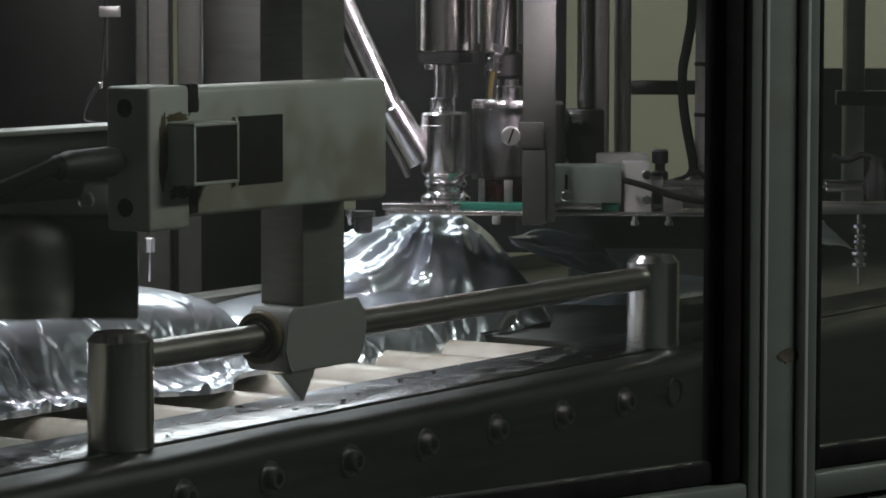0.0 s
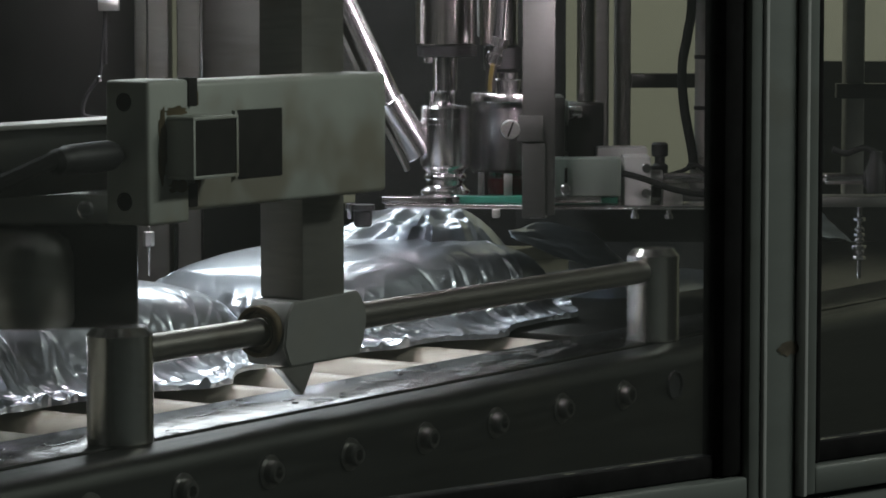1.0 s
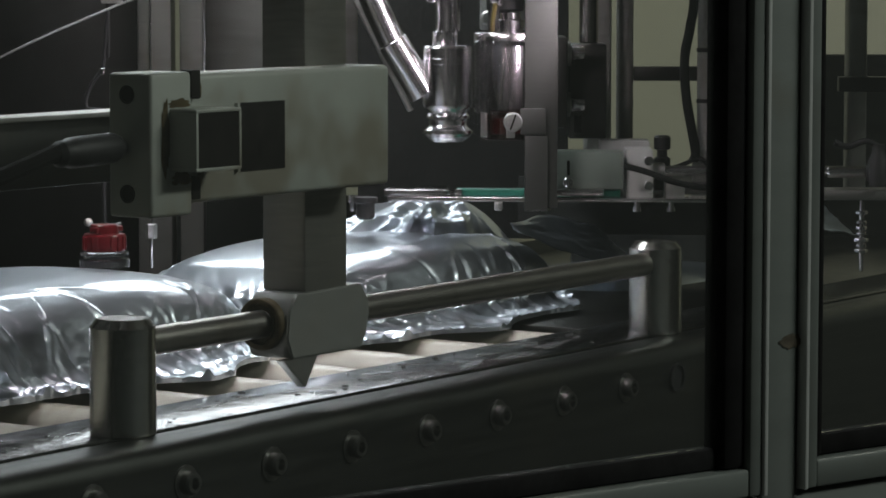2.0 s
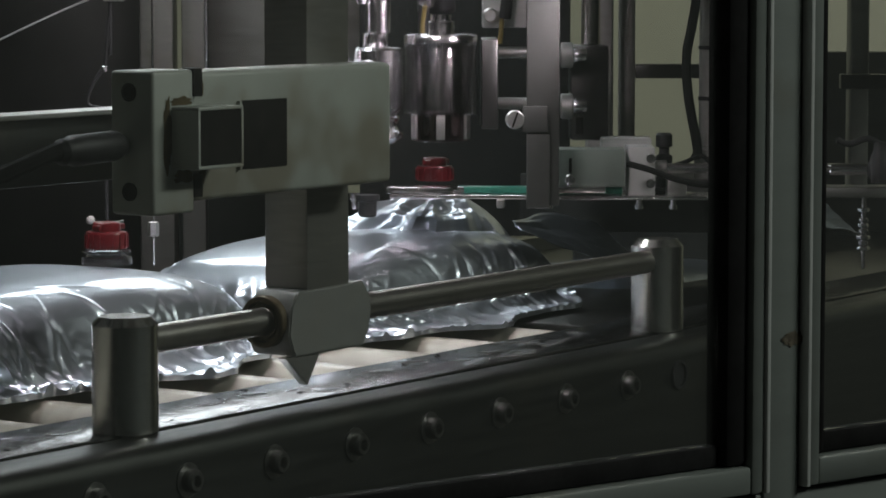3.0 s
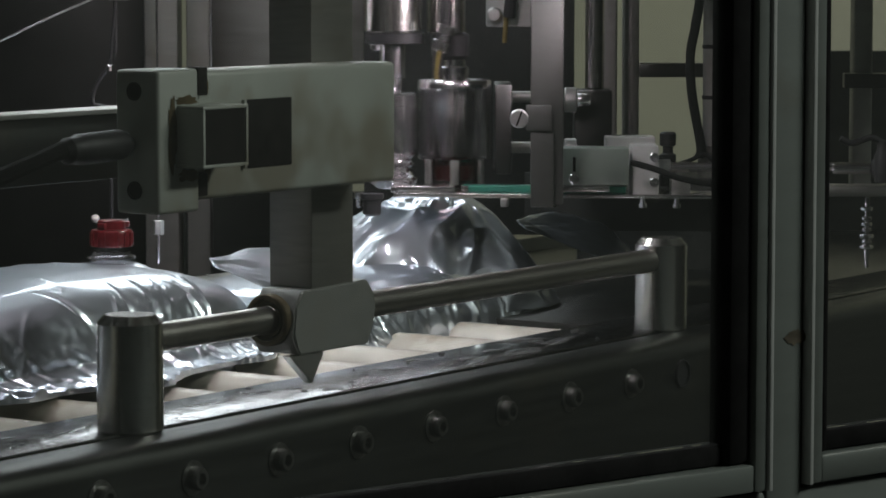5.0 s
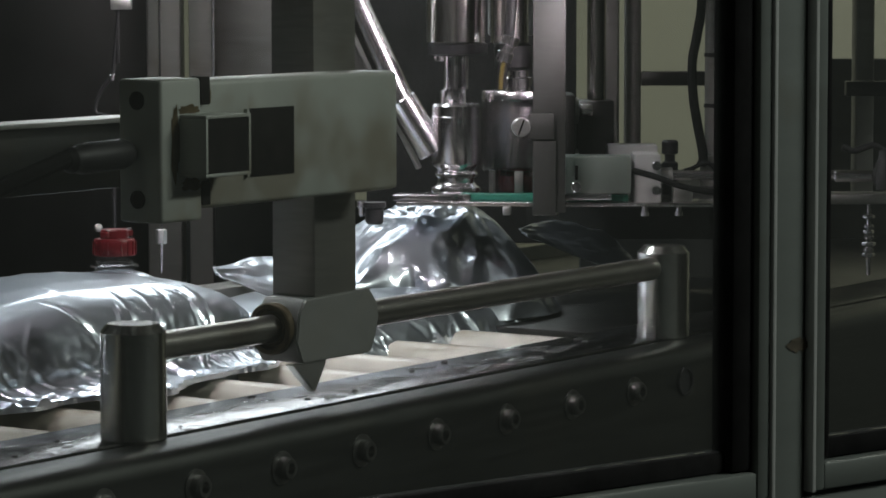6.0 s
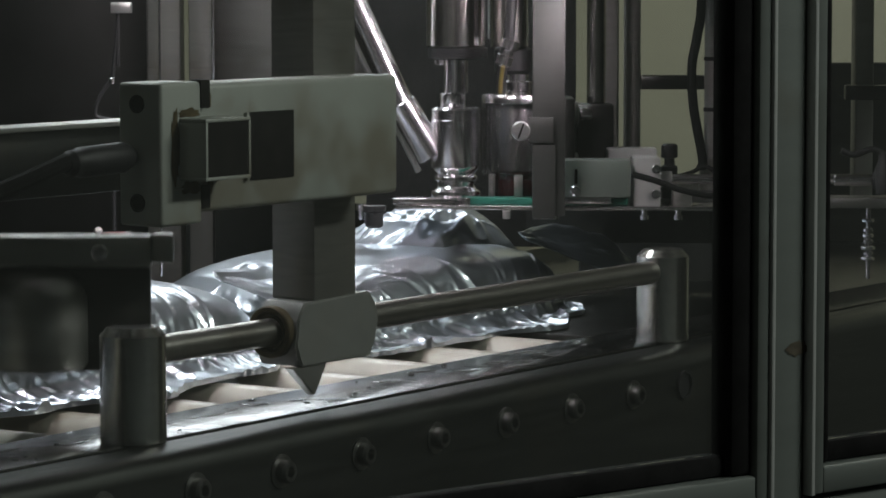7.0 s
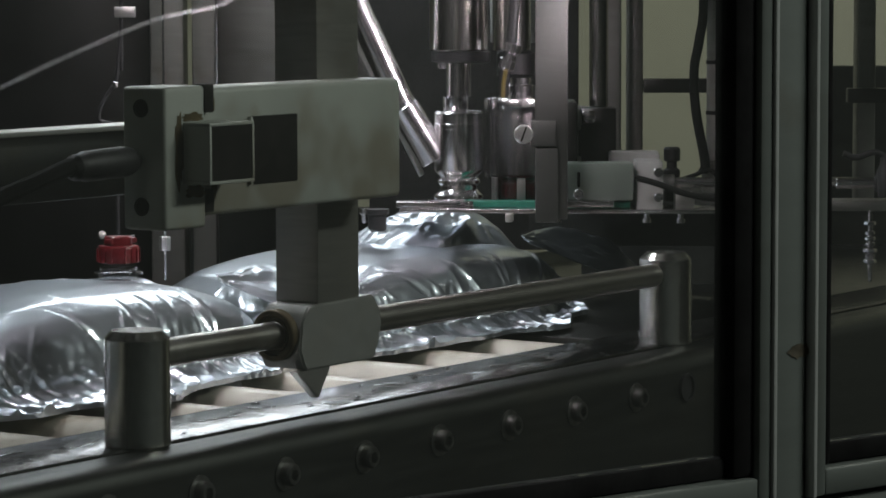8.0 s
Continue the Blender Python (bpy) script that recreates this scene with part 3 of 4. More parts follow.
def tent(seed, top, reach):
    """Foil drawn up to the spout: rounded shoulders with sharp pleats and fine cross wrinkles."""
    bm = bmesh.new()
    n, m = 220, 60
    rings = []
    off = Vector((seed * 5.3, 0, 0))
    for k in range(m + 1):
        s = k / m
        ring = []
        for i in range(n):
            a = 2 * math.pi * i / n
            c, q = math.cos(a), math.sin(a)
            calm = min(1.0, max(0.12, 0.42 - 0.8 * c))
            fold = calm * (0.75 - 1.9 * abs(noise.noise(Vector((c * 1.7, q * 1.7, s * 1.6)) + off)) - 0.8 * abs(noise.noise(Vector((c * 3.6, q * 3.6, s * 2.6)) + off)))
            cross = abs(noise.noise(Vector((c * 1.5, q * 1.5, s * 9)) + off)) * max(0.0, 0.25 - c * 0.6 - q * 0.5)
            wide = 1 + 0.75 * max(0, -c) - 0.12 * max(0, c)
            r = 0.018 + reach * s * (1 + 0.32 * fold * min(1, 2 * s)) - 0.006 * cross
            fall = s ** 1.6 if c > 0 else (1 + c) * s ** 1.6 - c * (0.22 * s + 0.78 * s ** 3.4)
            z = top * (1 - fall) + 0.012 * fold * s * (1 - s) * 3 + 0.016 * cross * (1 - s) * min(1, 4 * s)
            ring.append(bm.verts.new((r * c * (1 + (wide - 1) * s), r * q, min(z, top) + 0.004 * (1 - s))))
        rings.append(ring)
    for a, b in zip(rings, rings[1:]):
        for i in range(n):
            bm.faces.new((a[i], a[(i + 1) % n], b[(i + 1) % n], b[i]))
    bm.faces.new(rings[0][::-1])
    return bm


def spout(parent, z):
    return part("spout", lathe([(0.021, z - 0.006), (0.0215, z), (0.017, z + 0.001), (0.0165, z + 0.003), (0.0205, z + 0.004), (0.0205, z + 0.006), (0.0155, z + 0.007), (0.0155, z + 0.010)], 36),
                ACRYLIC, parent, "clear ribbed plastic spout")


def cap_mesh(bm=None, z=0.0):
    bm = lathe([(0.017, z), (0.0175, z + 0.001), (0.0175, z + 0.012), (0.0165, z + 0.014), (0.012, z + 0.0145), (0.0115, z + 0.021), (0.0105, z + 0.022)], 36, None, bm)
    for i in range(18):
        a = 2 * math.pi * i / 18
        box(-0.0008, 0.0008, -0.0008, 0.0008, z + 0.001, z + 0.012, 0, bm)
        for v in list(bm.verts)[-8:]:
            x, y = v.co.x + 0.0178, v.co.y
            v.co.x, v.co.y = x * math.cos(a) - y * math.sin(a), x * math.sin(a) + y * math.cos(a)
    box(-0.014, 0.020, -0.004, 0.004, z + 0.015, z + 0.020, 0.001, bm)
    return bm


def seal_flap(parent, seed):
    """Stiff flat end of the bag, seamed, standing off behind the filled part."""
    bm = bmesh.new()
    n, k = 44, 20
    off = Vector((seed, 2, 1))
    g = []
    for i in range(n + 1):
        a = i / n
        wide = 0.008 + 0.040 * math.sin(min(1, a * 1.25) * math.pi * 0.62) ** 1.2
        row = []
        for j in range(k + 1):
            b = j / k - 0.5
            z = 0.066 - 0.034 * a + 0.95 * wide * b + 0.003 * noise.noise(Vector((a * 3, b * 4, 0)) + off) + 0.004 * abs(noise.noise(Vector((a * 5, b * 7, 3)) + off))
            row.append(bm.verts.new((0.10 + 0.20 * a, 1.2 * wide * b - 0.03, z)))
        g.append(row)
    for i in range(n):
        for j in range(k):
            bm.faces.new((g[i][j], g[i + 1][j], g[i + 1][j + 1], g[i][j + 1]))
    flap = part("seal_flap", bm, FOIL, parent, "stiff seamed foil flap")
    mod = flap.modifiers.new("thickness", "SOLIDIFY")
    mod.thickness = 0.0006
    return flap


def bag(label, seed, m, top, with_tent):
    b = thing("foil_bag", m, label, "foil bag", "foil bags on the rollers")
    body = part("body", bag_body(seed, 0.077), FOIL, b)
    t = None
    if with_tent:
        t = part("neck", tent(seed, top, 0.100), FOIL, b, "pleated foil drawn up to the spout")
        spout(t, top + 0.004)
    else:
        spout(b, top)
    if with_tent:
        seal_flap(b, seed)
    return b, body, t


BAG_Y = 0.303
BAG_X, BAG_STEP = 0.834, 0.490
BAG_A, BODY_A, _n = bag("filled silver foil bag with a red cap", 1, TRACK @ pose(BAG_X - BAG_STEP, BAG_Y, 0), 0.080, False)
part("cap", cap_mesh(None, 0.0875), RED, BAG_A, "red plastic cap")
BAG_B, BODY_B, NECK_B = bag("silver foil bag being filled under the head", 2, TRACK @ pose(BAG_X, BAG_Y, 0), 0.098, True)
BAG_C, BODY_C, NECK_C = bag("flat empty silver foil bag following behind", 3, TRACK @ pose(BAG_X + BAG_STEP, BAG_Y, 0), 0.098, True)
CAPS = []
for _ in range(2):
    CAPS.append(thing("red_cap", TRACK @ pose(BAG_X, BAG_Y, 0.118), "loose red plastic cap for the bag's spout", "cap", "loose caps"))
    part("shell", cap_mesh(), RED, CAPS[-1])


# ---------------------------------------------------------------- back of the machine
def back_box(name, label, category, u0, u1, d0, d1, z0, z1, material, bevel=0.002, pname="body", kind=""):
    t = thing(name, BACK @ pose((u0 + u1) / 2, d0, z0), label, category, kind=kind)
    h = (u1 - u0) / 2
    part(pname, box(-h, h, 0, d1 - d0, 0, z1 - z0, bevel), material, t)
    return t


def back():
    # table plate under the head, with folded front lip
    p = thing("table_plate", BACK @ pose(0.0000, 2.98, 0.1075), "thin polished stainless table plate under the filling head", "machine plate")
    tilt = pose(0, 0, 0, 0, 0, -4)
    part("sheet", box(-0.0481, 0.3138, 0.0, 0.055, -0.0012, 0.0026, 0.0006), POLISHED, p, "", tilt)
    # rear sheet coloured black, so that it sinks into the shade
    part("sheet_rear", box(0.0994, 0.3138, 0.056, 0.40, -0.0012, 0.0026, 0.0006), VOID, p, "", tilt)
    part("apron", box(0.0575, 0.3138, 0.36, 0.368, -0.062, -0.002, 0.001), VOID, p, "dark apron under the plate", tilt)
    for i, x in enumerate((160, 190, 350, 410)):
        part("stud", lathe([(0.004, -0.010), (0.004, -0.006), (0.0025, -0.006), (0.0025, -0.0014)], 12, pose(x * 0.000523, 0.008, 0)), POLISHED, p, "hanging stud with nut", tilt)
    part("guide", box(-0.0513, 0.0078, 0.004, 0.03, 0.003, 0.009, 0.001), POLISHED, p, "polished spout guide", tilt)
    part("slide", box(0.0146, 0.1674, 0.012, 0.030, 0.003, 0.0095, 0.001), TEAL, p, "teal plastic slide strip", tilt)
    part("slide_stop", box(0.0141, 0.0209, 0.008, 0.0118, 0.003, 0.0095, 0.0006), POLISHED, p, "", tilt)
    for x, w in ((105, 14), (178, 30), (190, 10)):
        part("clip", box((x - w / 2) * 0.000523, (x + w / 2) * 0.000523, -0.002, 0.012, -0.0095, -0.0014, 0.0015), STEEL, p, "steel clip under the plate", tilt)
    k = thing("under_knob", BACK @ pose(-0.0677, 2.96, 0.0912), "small black knob under the table plate", "knob")
    part("grip", lathe([(0.006, 0), (0.0085, 0.002), (0.0085, 0.014), (0.011, 0.016), (0.011, 0.0205)], 20), BLACK, k)
    k = thing("drip_nozzle", BACK @ pose(-0.0796, 2.96, 0.0986), "small steel nozzle under the table plate", "nozzle")
    part("stem", lathe([(0.002, 0), (0.003, 0.002), (0.003, 0.008), (0.005, 0.009), (0.005, 0.014)], 16), POLISHED, k)
    # flat bar in front of the head
    f = thing("flat_bar", BACK @ pose(0.0928, 2.93, 0.1040), "upright flat stainless bar with a slotted screw", "bar")
    w = 0.0149
    part("blade", box(-w, w, 0, 0.006, 0, 0.62, 0.001), BLADE, f)
    part("tab", box(-w - 0.004, 0.004, -0.0065, -0.0005, 0.0674, 0.0910, 0.001), BLADE, f, "clamped steel tab")
    s = part("thumb_screw", cyl(0.0087, 0, 0.008, 0.0012, 28, pose(-0.0257, 0.0, 0.0787, 90, 0, 0)), STEEL, f, "slotted polished screw")
    part("slot", box(-0.0008, 0.0008, -0.0090, -0.0079, -0.007, 0.007), GREYDARK, s, "dark strip standing in for a slot's shade", pose(-0.0257, 0, 0.0787, 0, 20, 0))
    part("lower_tab", box(-w, 0.006, -0.0045, -0.0005, -0.002, 0.0658, 0.0006), BLADE, f)
    # sensor box on the table
    q = thing("end_sensor", BACK @ pose(0.1389, 2.97, 0.1166), "small grey-green sensor box on the table plate", "sensor")
    part("housing", box(-0.0313, 0.0313, 0, 0.04, 0.0016, 0.0365, 0.002), GREEN, q)
    part("base", box(-0.0323, 0.0130, -0.006, 0.04, -0.004, 0.0014, 0.0006), POLISHED, q)
    part("slot", box(-0.0209, -0.0182, -0.0012, 0.002, 0.0146, 0.0282), GREYDARK, q, "dark strip standing in for a slot's shade")
    screw(q, pose(-0.0198, 0.0, 0.0083, 90, 0, 0), 0.005, 0.004)
    b = thing("white_block", BACK @ pose(0.1752, 3.0, 0.1092), "white plastic bearing block on the table plate", "block")
    part("rear", box(-0.0242, 0.0232, 0.03, 0.06, 0, 0.0511, 0.002), WHITE, b)
    part("front", box(-0.0021, 0.0232, -0.02, 0.0295, 0, 0.0453, 0.002), WHITE, b)
    for z in (22, 66):
        screw(b, pose(0.0190, -0.02, z * 0.000527, 90, 0, 0), 0.0045, 0.003)
    r = thing("push_cylinder", BACK @ pose(0.1984, 3.0, 0.1335), "polished piston rod with steel fitting", "air cylinder")
    part("rod", cyl(0.0047, 0.006, 0.26, 0.0008, 24, ALONG_X), POLISHED, r)
    part("collar", cyl(0.0074, -0.002, 0.012, 0.001, 24, ALONG_X), STEEL, r)
    part("clevis", box(0.012, 0.030, -0.012, 0.012, -0.024, -0.0095, 0.001), DULL, r)
    c = thing("sensor_cable", BACK @ pose(0.1717, 2.95, 0.1394), "thin black sensor cable", "cable")
    part("cord", cable([(0, 0.01, 0.001), (0.02, 0, -0.004), (0.045, 0.0, -0.013), (0.08, 0.01, -0.019), (0.13, 0.03, -0.016)], 0.0030), RUBBER, c)
    v = thing("air_valve", BACK @ pose(0.2134, 3.08, 0.1282), "black push-in air fitting", "valve")
    part("body", lathe([(0.008, -0.02), (0.008, 0.012), (0.005, 0.014), (0.005, 0.02), (0.008, 0.021), (0.008, 0.032), (0.006, 0.034)], 16), BLACK, v)
    part("hose", cable([(0, 0, 0.0), (0.02, 0, 0.006), (0.035, 0, 0.012), (0.045, 0, 0.004), (0.06, 0.0, -0.02)], 0.0022), RUBBER, v)
    # uprights and rails
    back_box("guide_column", "stainless guide column beside the head", "column", 0.1452, 0.1711, 3.2, 3.25, 0.0931, 0.75, SATIN, 0.006)
    t = thing("round_column", BACK @ pose(0.1869, 3.25, 0.0894), "slim round stainless column", "column")
    part("tube", cyl(0.0086, 0, 0.6, 0.001, 32), SATIN, t)
    back_box("cross_rail", "dull flat cross rail between two columns", "rail", 0.1960, 0.2635, 3.25, 3.27, 0.2077, 0.2219, DARK, 0.001)
    t = thing("thick_column", BACK @ pose(0.2662, 3.2, 0.1416), "thick round stainless column", "column")
    part("tube", cyl(0.0101, 0, 0.6, 0.001, 32), SATIN, t)
    part("foot", cyl(0.0146, -0.05, -0.0004, 0.002, 32), DULL, t)
    for z in (172, 262):
        part("band", cyl(0.0110, z * 0.00056 - 0.05, z * 0.00056 - 0.046, 0.0005, 24), BLACK, t, "black cable tie")
    c = thing("hanging_cable", BACK @ pose(0.2450, 3.18, 0.1428), "wavy black cable hanging beside the column", "cable")
    part("cord", cable([(0.006, 0, -0.012), (0.008, 0, 0.0), (-0.001, 0, 0.05), (-0.003, 0, 0.09), (0.002, 0, 0.12), (0.006, 0, 0.16), (0.004, 0, 0.30)], 0.0048), RUBBER, c)
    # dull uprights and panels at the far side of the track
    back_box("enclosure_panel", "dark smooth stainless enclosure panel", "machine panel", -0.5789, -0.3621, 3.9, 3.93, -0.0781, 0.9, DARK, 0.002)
    back_box("upright_channel", "upright stainless channel at the enclosure's edge", "column", -0.3368, -0.2988, 3.6, 3.66, -0.0337, 0.9, UPRIGHT, 0.003)
    back_box("upright_strip", "narrow upright stainless strip", "column", -0.2912, -0.2646, 3.62, 3.66, -0.0337, 0.9, UPRIGHT, 0.002)
    back_box("upright_edge", "thin bright upright stainless edge", "strip", -0.2646, -0.2615, 3.61, 3.615, -0.0337, 0.9, POLISHED, 0.0004)
    back_box("rear_panel", "dull upright stainless rear panel", "machine panel", -0.2681, -0.0937, 3.7, 3.73, 0.0674, 0.9, DULL, 0.002)
    # three black sheets added as painted shade; they hide the cream wall
    back_box("lower_lining", "black sheet standing in for the shade behind the roller track", "machine panel", -0.6078, 0.3011, 4.0, 4.02, -0.5, 0.0353, VOID, 0.002)
    back_box("head_lining", "black sheet standing in for the shade behind the filling head", "machine panel", -0.0886, 0.1403, 3.5, 3.52, 0.0261, 0.9, VOID, 0.002)
    back_box("side_lining", "black sheet standing in for the shade under the table plate's far end", "machine panel", 0.1410, 0.3330, 3.42, 3.44, -0.30, 0.0960, VOID, 0.002)
    back_box("steel_panel", "dark steel panel beyond the middle post", "machine panel", 0.4150, 0.9500, 3.9, 3.92, -0.50, 0.2150, RAIL, 0.002)
    # unseen sheet, added to keep lamp light off the table's right part
    back_box("roof_panel", "unseen dull stainless sheet added to block lamp light over the table", "machine panel", 0.10, 0.75, 2.80, 3.6, 0.40, 0.41, DULL, 0.001)
    b = thing("valve_block", BACK @ pose(0.0617, 3.13, 0.2611), "pale valve block with a dark round screw", "valve")
    part("body", box(-0.0220, 0.0220, 0, 0.03, 0, 0.2, 0.002), WHITE, b)
    part("knob", cyl(0.0075, 0, 0.008, 0.002, 20, pose(-0.0143, 0, 0.0121, 90, 0, 0)), STEEL, b, "ribbed round screw")
    part("hose", cable([(-0.0044, -0.005, -0.015), (-0.0033, -0.006, 0.004), (-0.0011, -0.01, 0.03), (0.0011, -0.012, 0.06)], 0.0024), YELLOW, b, "yellow air hose")
    part("pipe", cable([(0.0000, -0.008, 0.010), (0.0022, -0.012, 0.03), (0.0055, -0.012, 0.07)], 0.006), BLACK, b, "black hose")
    # what shows beyond the middle post
    back_box("far_column", "grey upright column beyond the post", "column", 0.4317, 0.4514, 3.4, 3.44, 0.0769, 0.75, DULL, 0.004)
    back_box("far_rail", "dull flat rail beyond the post", "rail", 0.4159, 0.5043, 3.35, 3.37, 0.1927, 0.2080, DARK, 0.001)
    back_box("ledge_bar", "flat grey ledge bar beyond the post", "bar", 0.3403, 0.4441, 2.95, 2.99, 0.1098, 0.1191, DULL, 0.001)
    r = thing("piston_rod", BACK @ pose(0.3583, 2.97, 0.1344), "short polished piston rod", "air cylinder")
    part("rod", cyl(0.0052, 0, 0.0355, 0.001, 24, ALONG_X), POLISHED, r)
    part("head", cyl(0.0083, 0.0357, 0.0678, 0.002, 24, ALONG_X), BLACK, r, "black cylinder end")
    b = thing("spring_bolt", BACK @ pose(0.3900, 2.965, 0.0588), "shiny stacked nuts and spring on a bolt", "bolt")
    part("bolt", cyl(0.0022, -0.016, 0.0505, 0.0004, 12), POLISHED, b)
    for q, r0 in ((2, 12), (12, 9), (22, 13), (34, 9), (44, 10), (54, 9), (72, 11)):
        part("nut", cyl(r0 * 0.00051, q * 0.00051, (q + 7) * 0.00051, 0.0007, 6 if r0 > 9 else 20), POLISHED, b)
    b = thing("air_fitting", BACK @ pose(0.4026, 2.95, 0.1472), "black air fitting with a thin hose", "valve")
    part("body", lathe([(0.008, -0.024), (0.009, 0.0), (0.006, 0.006), (0.006, 0.014)], 16), BLACK, b)
    part("hose", cable([(0, 0, 0.012), (-0.012, 0, 0.017), (-0.028, 0, 0.012), (-0.04, 0, 0.016)], 0.003), BLACK, b)
    r = thing("machine_roof", pose(0, 0, 1.02), "flat stainless machine roof carrying the lamp housing", "machine roof")
    part("sheet", box(-0.95, 2.1, -0.04, 1.7, 0, 0.01, 0.001), DULL, r)
    part("lamp_housing", box(0.01, 0.67, 0.41, 0.76, -0.06, -0.0004, 0.002), WHITE, r, "white lamp housing")
    # closed far end of the machine
    e = thing("enclosure_panel", pose(-0.95, 0.02, -0.9), "dark stainless end panel of the machine", "machine panel")
    part("sheet", box(-0.02, 0, 0, 1.6, 0, 1.9, 0.002), DARK, e)
    # probe hanging over the first bag
    t = thing("level_probe", BACK @ pose(-0.2596, 2.9, 0.0520), "thin hanging steel probe with a hex nut", "probe")
    part("needle", cyl(0.0012, 0, 0.3, 0.0003, 12), POLISHED, t)
    part("nut", cyl(0.0052, 0.0265, 0.0397, 0.0008, 6), STEEL, t)
    t = thing("thin_wire", BACK @ pose(-0.3123, 3.0, 0.0848), "thin hanging wire with a bright joint", "wire")
    part("strand", cable([(0, 0, -0.003), (0, 0, 0.06), (0.001, 0, 0.1), (-0.016, 0, 0.108), (-0.013, 0, 0.125), (-0.002, 0, 0.142), (0.001, 0, 0.155), (0.004, 0, 0.19), (0.005, 0, 0.21), (0.005, 0, 0.9)], 0.0019, 8), BLACK, t)
    part("joint", cyl(0.0028, 0.138, 0.144, 0.0006, 10, pose(-0.001, 0, 0)), POLISHED, t, "bright wire joint")
    part("clip", box(-0.001, 0.018, -0.006, 0.006, 0.204, 0.214, 0.001), STEEL, t)
    part("end_fitting", lathe([(0.001, 0), (0.0032, 0.001), (0.0036, 0.004), (0.0024, 0.006), (0.001, 0.007)], 14, pose(0.004, -0.004, -0.006, 70, 20, 0)), DULL, t, "small pale fitting at the wire's end")
    part("end_ring", lathe([(0.002, 0), (0.004, 0.001), (0.004, 0.004), (0.002, 0.005)], 12, pose(-0.016, -0.002, 0.0, 80, 0, 30)), DULL, t, "small steel ring")
    part("end_link", cable([(-0.016, 0, 0.001), (-0.006, 0, -0.004), (0.004, -0.003, -0.003), (0.016, -0.004, 0.0)], 0.0012, 8), BOLT, t)
    t = thing("slack_hose", BACK @ pose(-0.3572, 2.6, 0.2628), "thin pale hose swinging beside the enclosure panel", "hose")
    part("strand", cable([(-0.0275, 0, -0.0132), (0.0000, 0, 0.0000), (0.0366, 0, 0.0173), (0.0755, 0, 0.0341), (0.1189, 0, 0.0513), (0.1918, 0, 0.0748), (0.22, 0, 0.16), (0.25, 0, 0.35), (0.25, 0, 0.80)], 0.0009, 8), STEEL, t)
    return t


HOSE = back()


# ---------------------------------------------------------------- filling head, which lifts and slides
HEAD0 = (0.0666, 3.03, 0.1075)


def head():
    k = 0.0005
    h = thing("filling_head", BACK @ pose(*HEAD0), "polished stainless filling head with clear capping tube", "filling head")
    # capping tube
    part("tube", lathe([(x * k, z * k) for x, z in ((66, 58), (68, 60), (68, 186), (69, 188), (69, 192), (66, 196), (66, 204), (62, 208), (58, 208), (58, 60))], 56, None, None, False), ACRYLIC, h, "clear plastic capping tube")
    part("tube_core", lathe([(x * k, z * k) for x, z in ((44, 62), (51, 66), (51, 184), (44, 200), (30, 206))], 40, None, None, False), TURNED, h, "steel core inside the tube")
    part("tube_lid", lathe([(x * k, z * k) for x, z in ((67, 192), (69, 194), (69, 204), (66, 209), (24, 209), (24, 216), (26, 217), (26, 232), (24, 234), (20, 234), (20, 246), (12, 246))], 40), POLISHED, h, "polished lid with fitting")
    part("cap_holder", lathe([(x * k, z * k) for x, z in ((50, 8), (54, 10), (56, 56), (40, 60))], 36, None, None, False), SMOKE, h, "smoky plastic cap holder")
    for a in (-150, -90, -30, 60, 120):
        part("prong", box(-0.004, 0.004, -0.0015, 0.0015, 14 * k, 60 * k, 0.0006), DULL, h, "steel prong", pose(57 * k * math.cos(radians(a)), 57 * k * math.sin(radians(a)), 0, 0, 0, a + 90))
    # filling neck beside it
    n = -117 * k
    part("neck", lathe([(x * k, z * k) for x, z in ((30, 4), (36, 10), (44, 14), (47, 20), (46, 26), (38, 31), (35, 36), (36, 44), (40, 48), (40, 53), (36, 58), (38, 62), (45, 68), (47, 74), (46, 150), (47, 151), (47, 160), (46, 161), (46, 180), (43, 184), (20, 184))], 48, pose(n, 0, 0)), POLISHED, h, "polished filling neck")
    part("stub", lathe([(x * k, z * k) for x, z in ((23, 184.5), (24, 186), (24, 210), (21, 211))], 32, pose(n - 6 * k, 0, 0)), POLISHED, h)
    part("piston_rod", cyl(23 * k, 211.5 * k, 275 * k, 0.0004, 32, pose(n, 0, 0)), POLISHED, h, "polished piston rod")
    part("collar", lathe([(x * k, z * k) for x, z in ((50, 276), (56, 278), (56, 296), (52, 298))], 40, pose(n + 4 * k, 0, 0)), BLACK, h, "black collar")
    part("drum", cyl(55 * k, 298.5 * k, 560 * k, 0.001, 48, pose(n, 0, 0)), TURNED, h, "large stainless cylinder")
    part("drain_screw", lathe([(0.003, 0), (0.005, 0.001), (0.005, 0.005), (0.003, 0.006)], 12, pose(n - 30 * k, -0.024, 265 * k)), POLISHED, h)
    # inclined product pipe
    def stick(name, a, b, r, material, label):
        a, b = Vector(a) * k, Vector(b) * k
        m = Matrix.Translation(a) @ (b - a).to_track_quat("Z", "Y").to_matrix().to_4x4()
        return part(name, cyl(r * k, 0, (b - a).length, 0.0008, 32, m), material, h, label)
    q = -117
    stick("inlet_pipe", (q - 104, -6, 190), (q - 216, -6, 434), 25, POLISHED, "polished inclined product pipe")
    stick("pipe_ferrule", (q - 44, -4, 92), (q - 104, -6, 192), 29, POLISHED, "polished pipe ferrule")
    stick("thin_pipe", (q - 70, 24, 60), (q - 205, 24, 330), 6, DULL, "thin dark pipe")
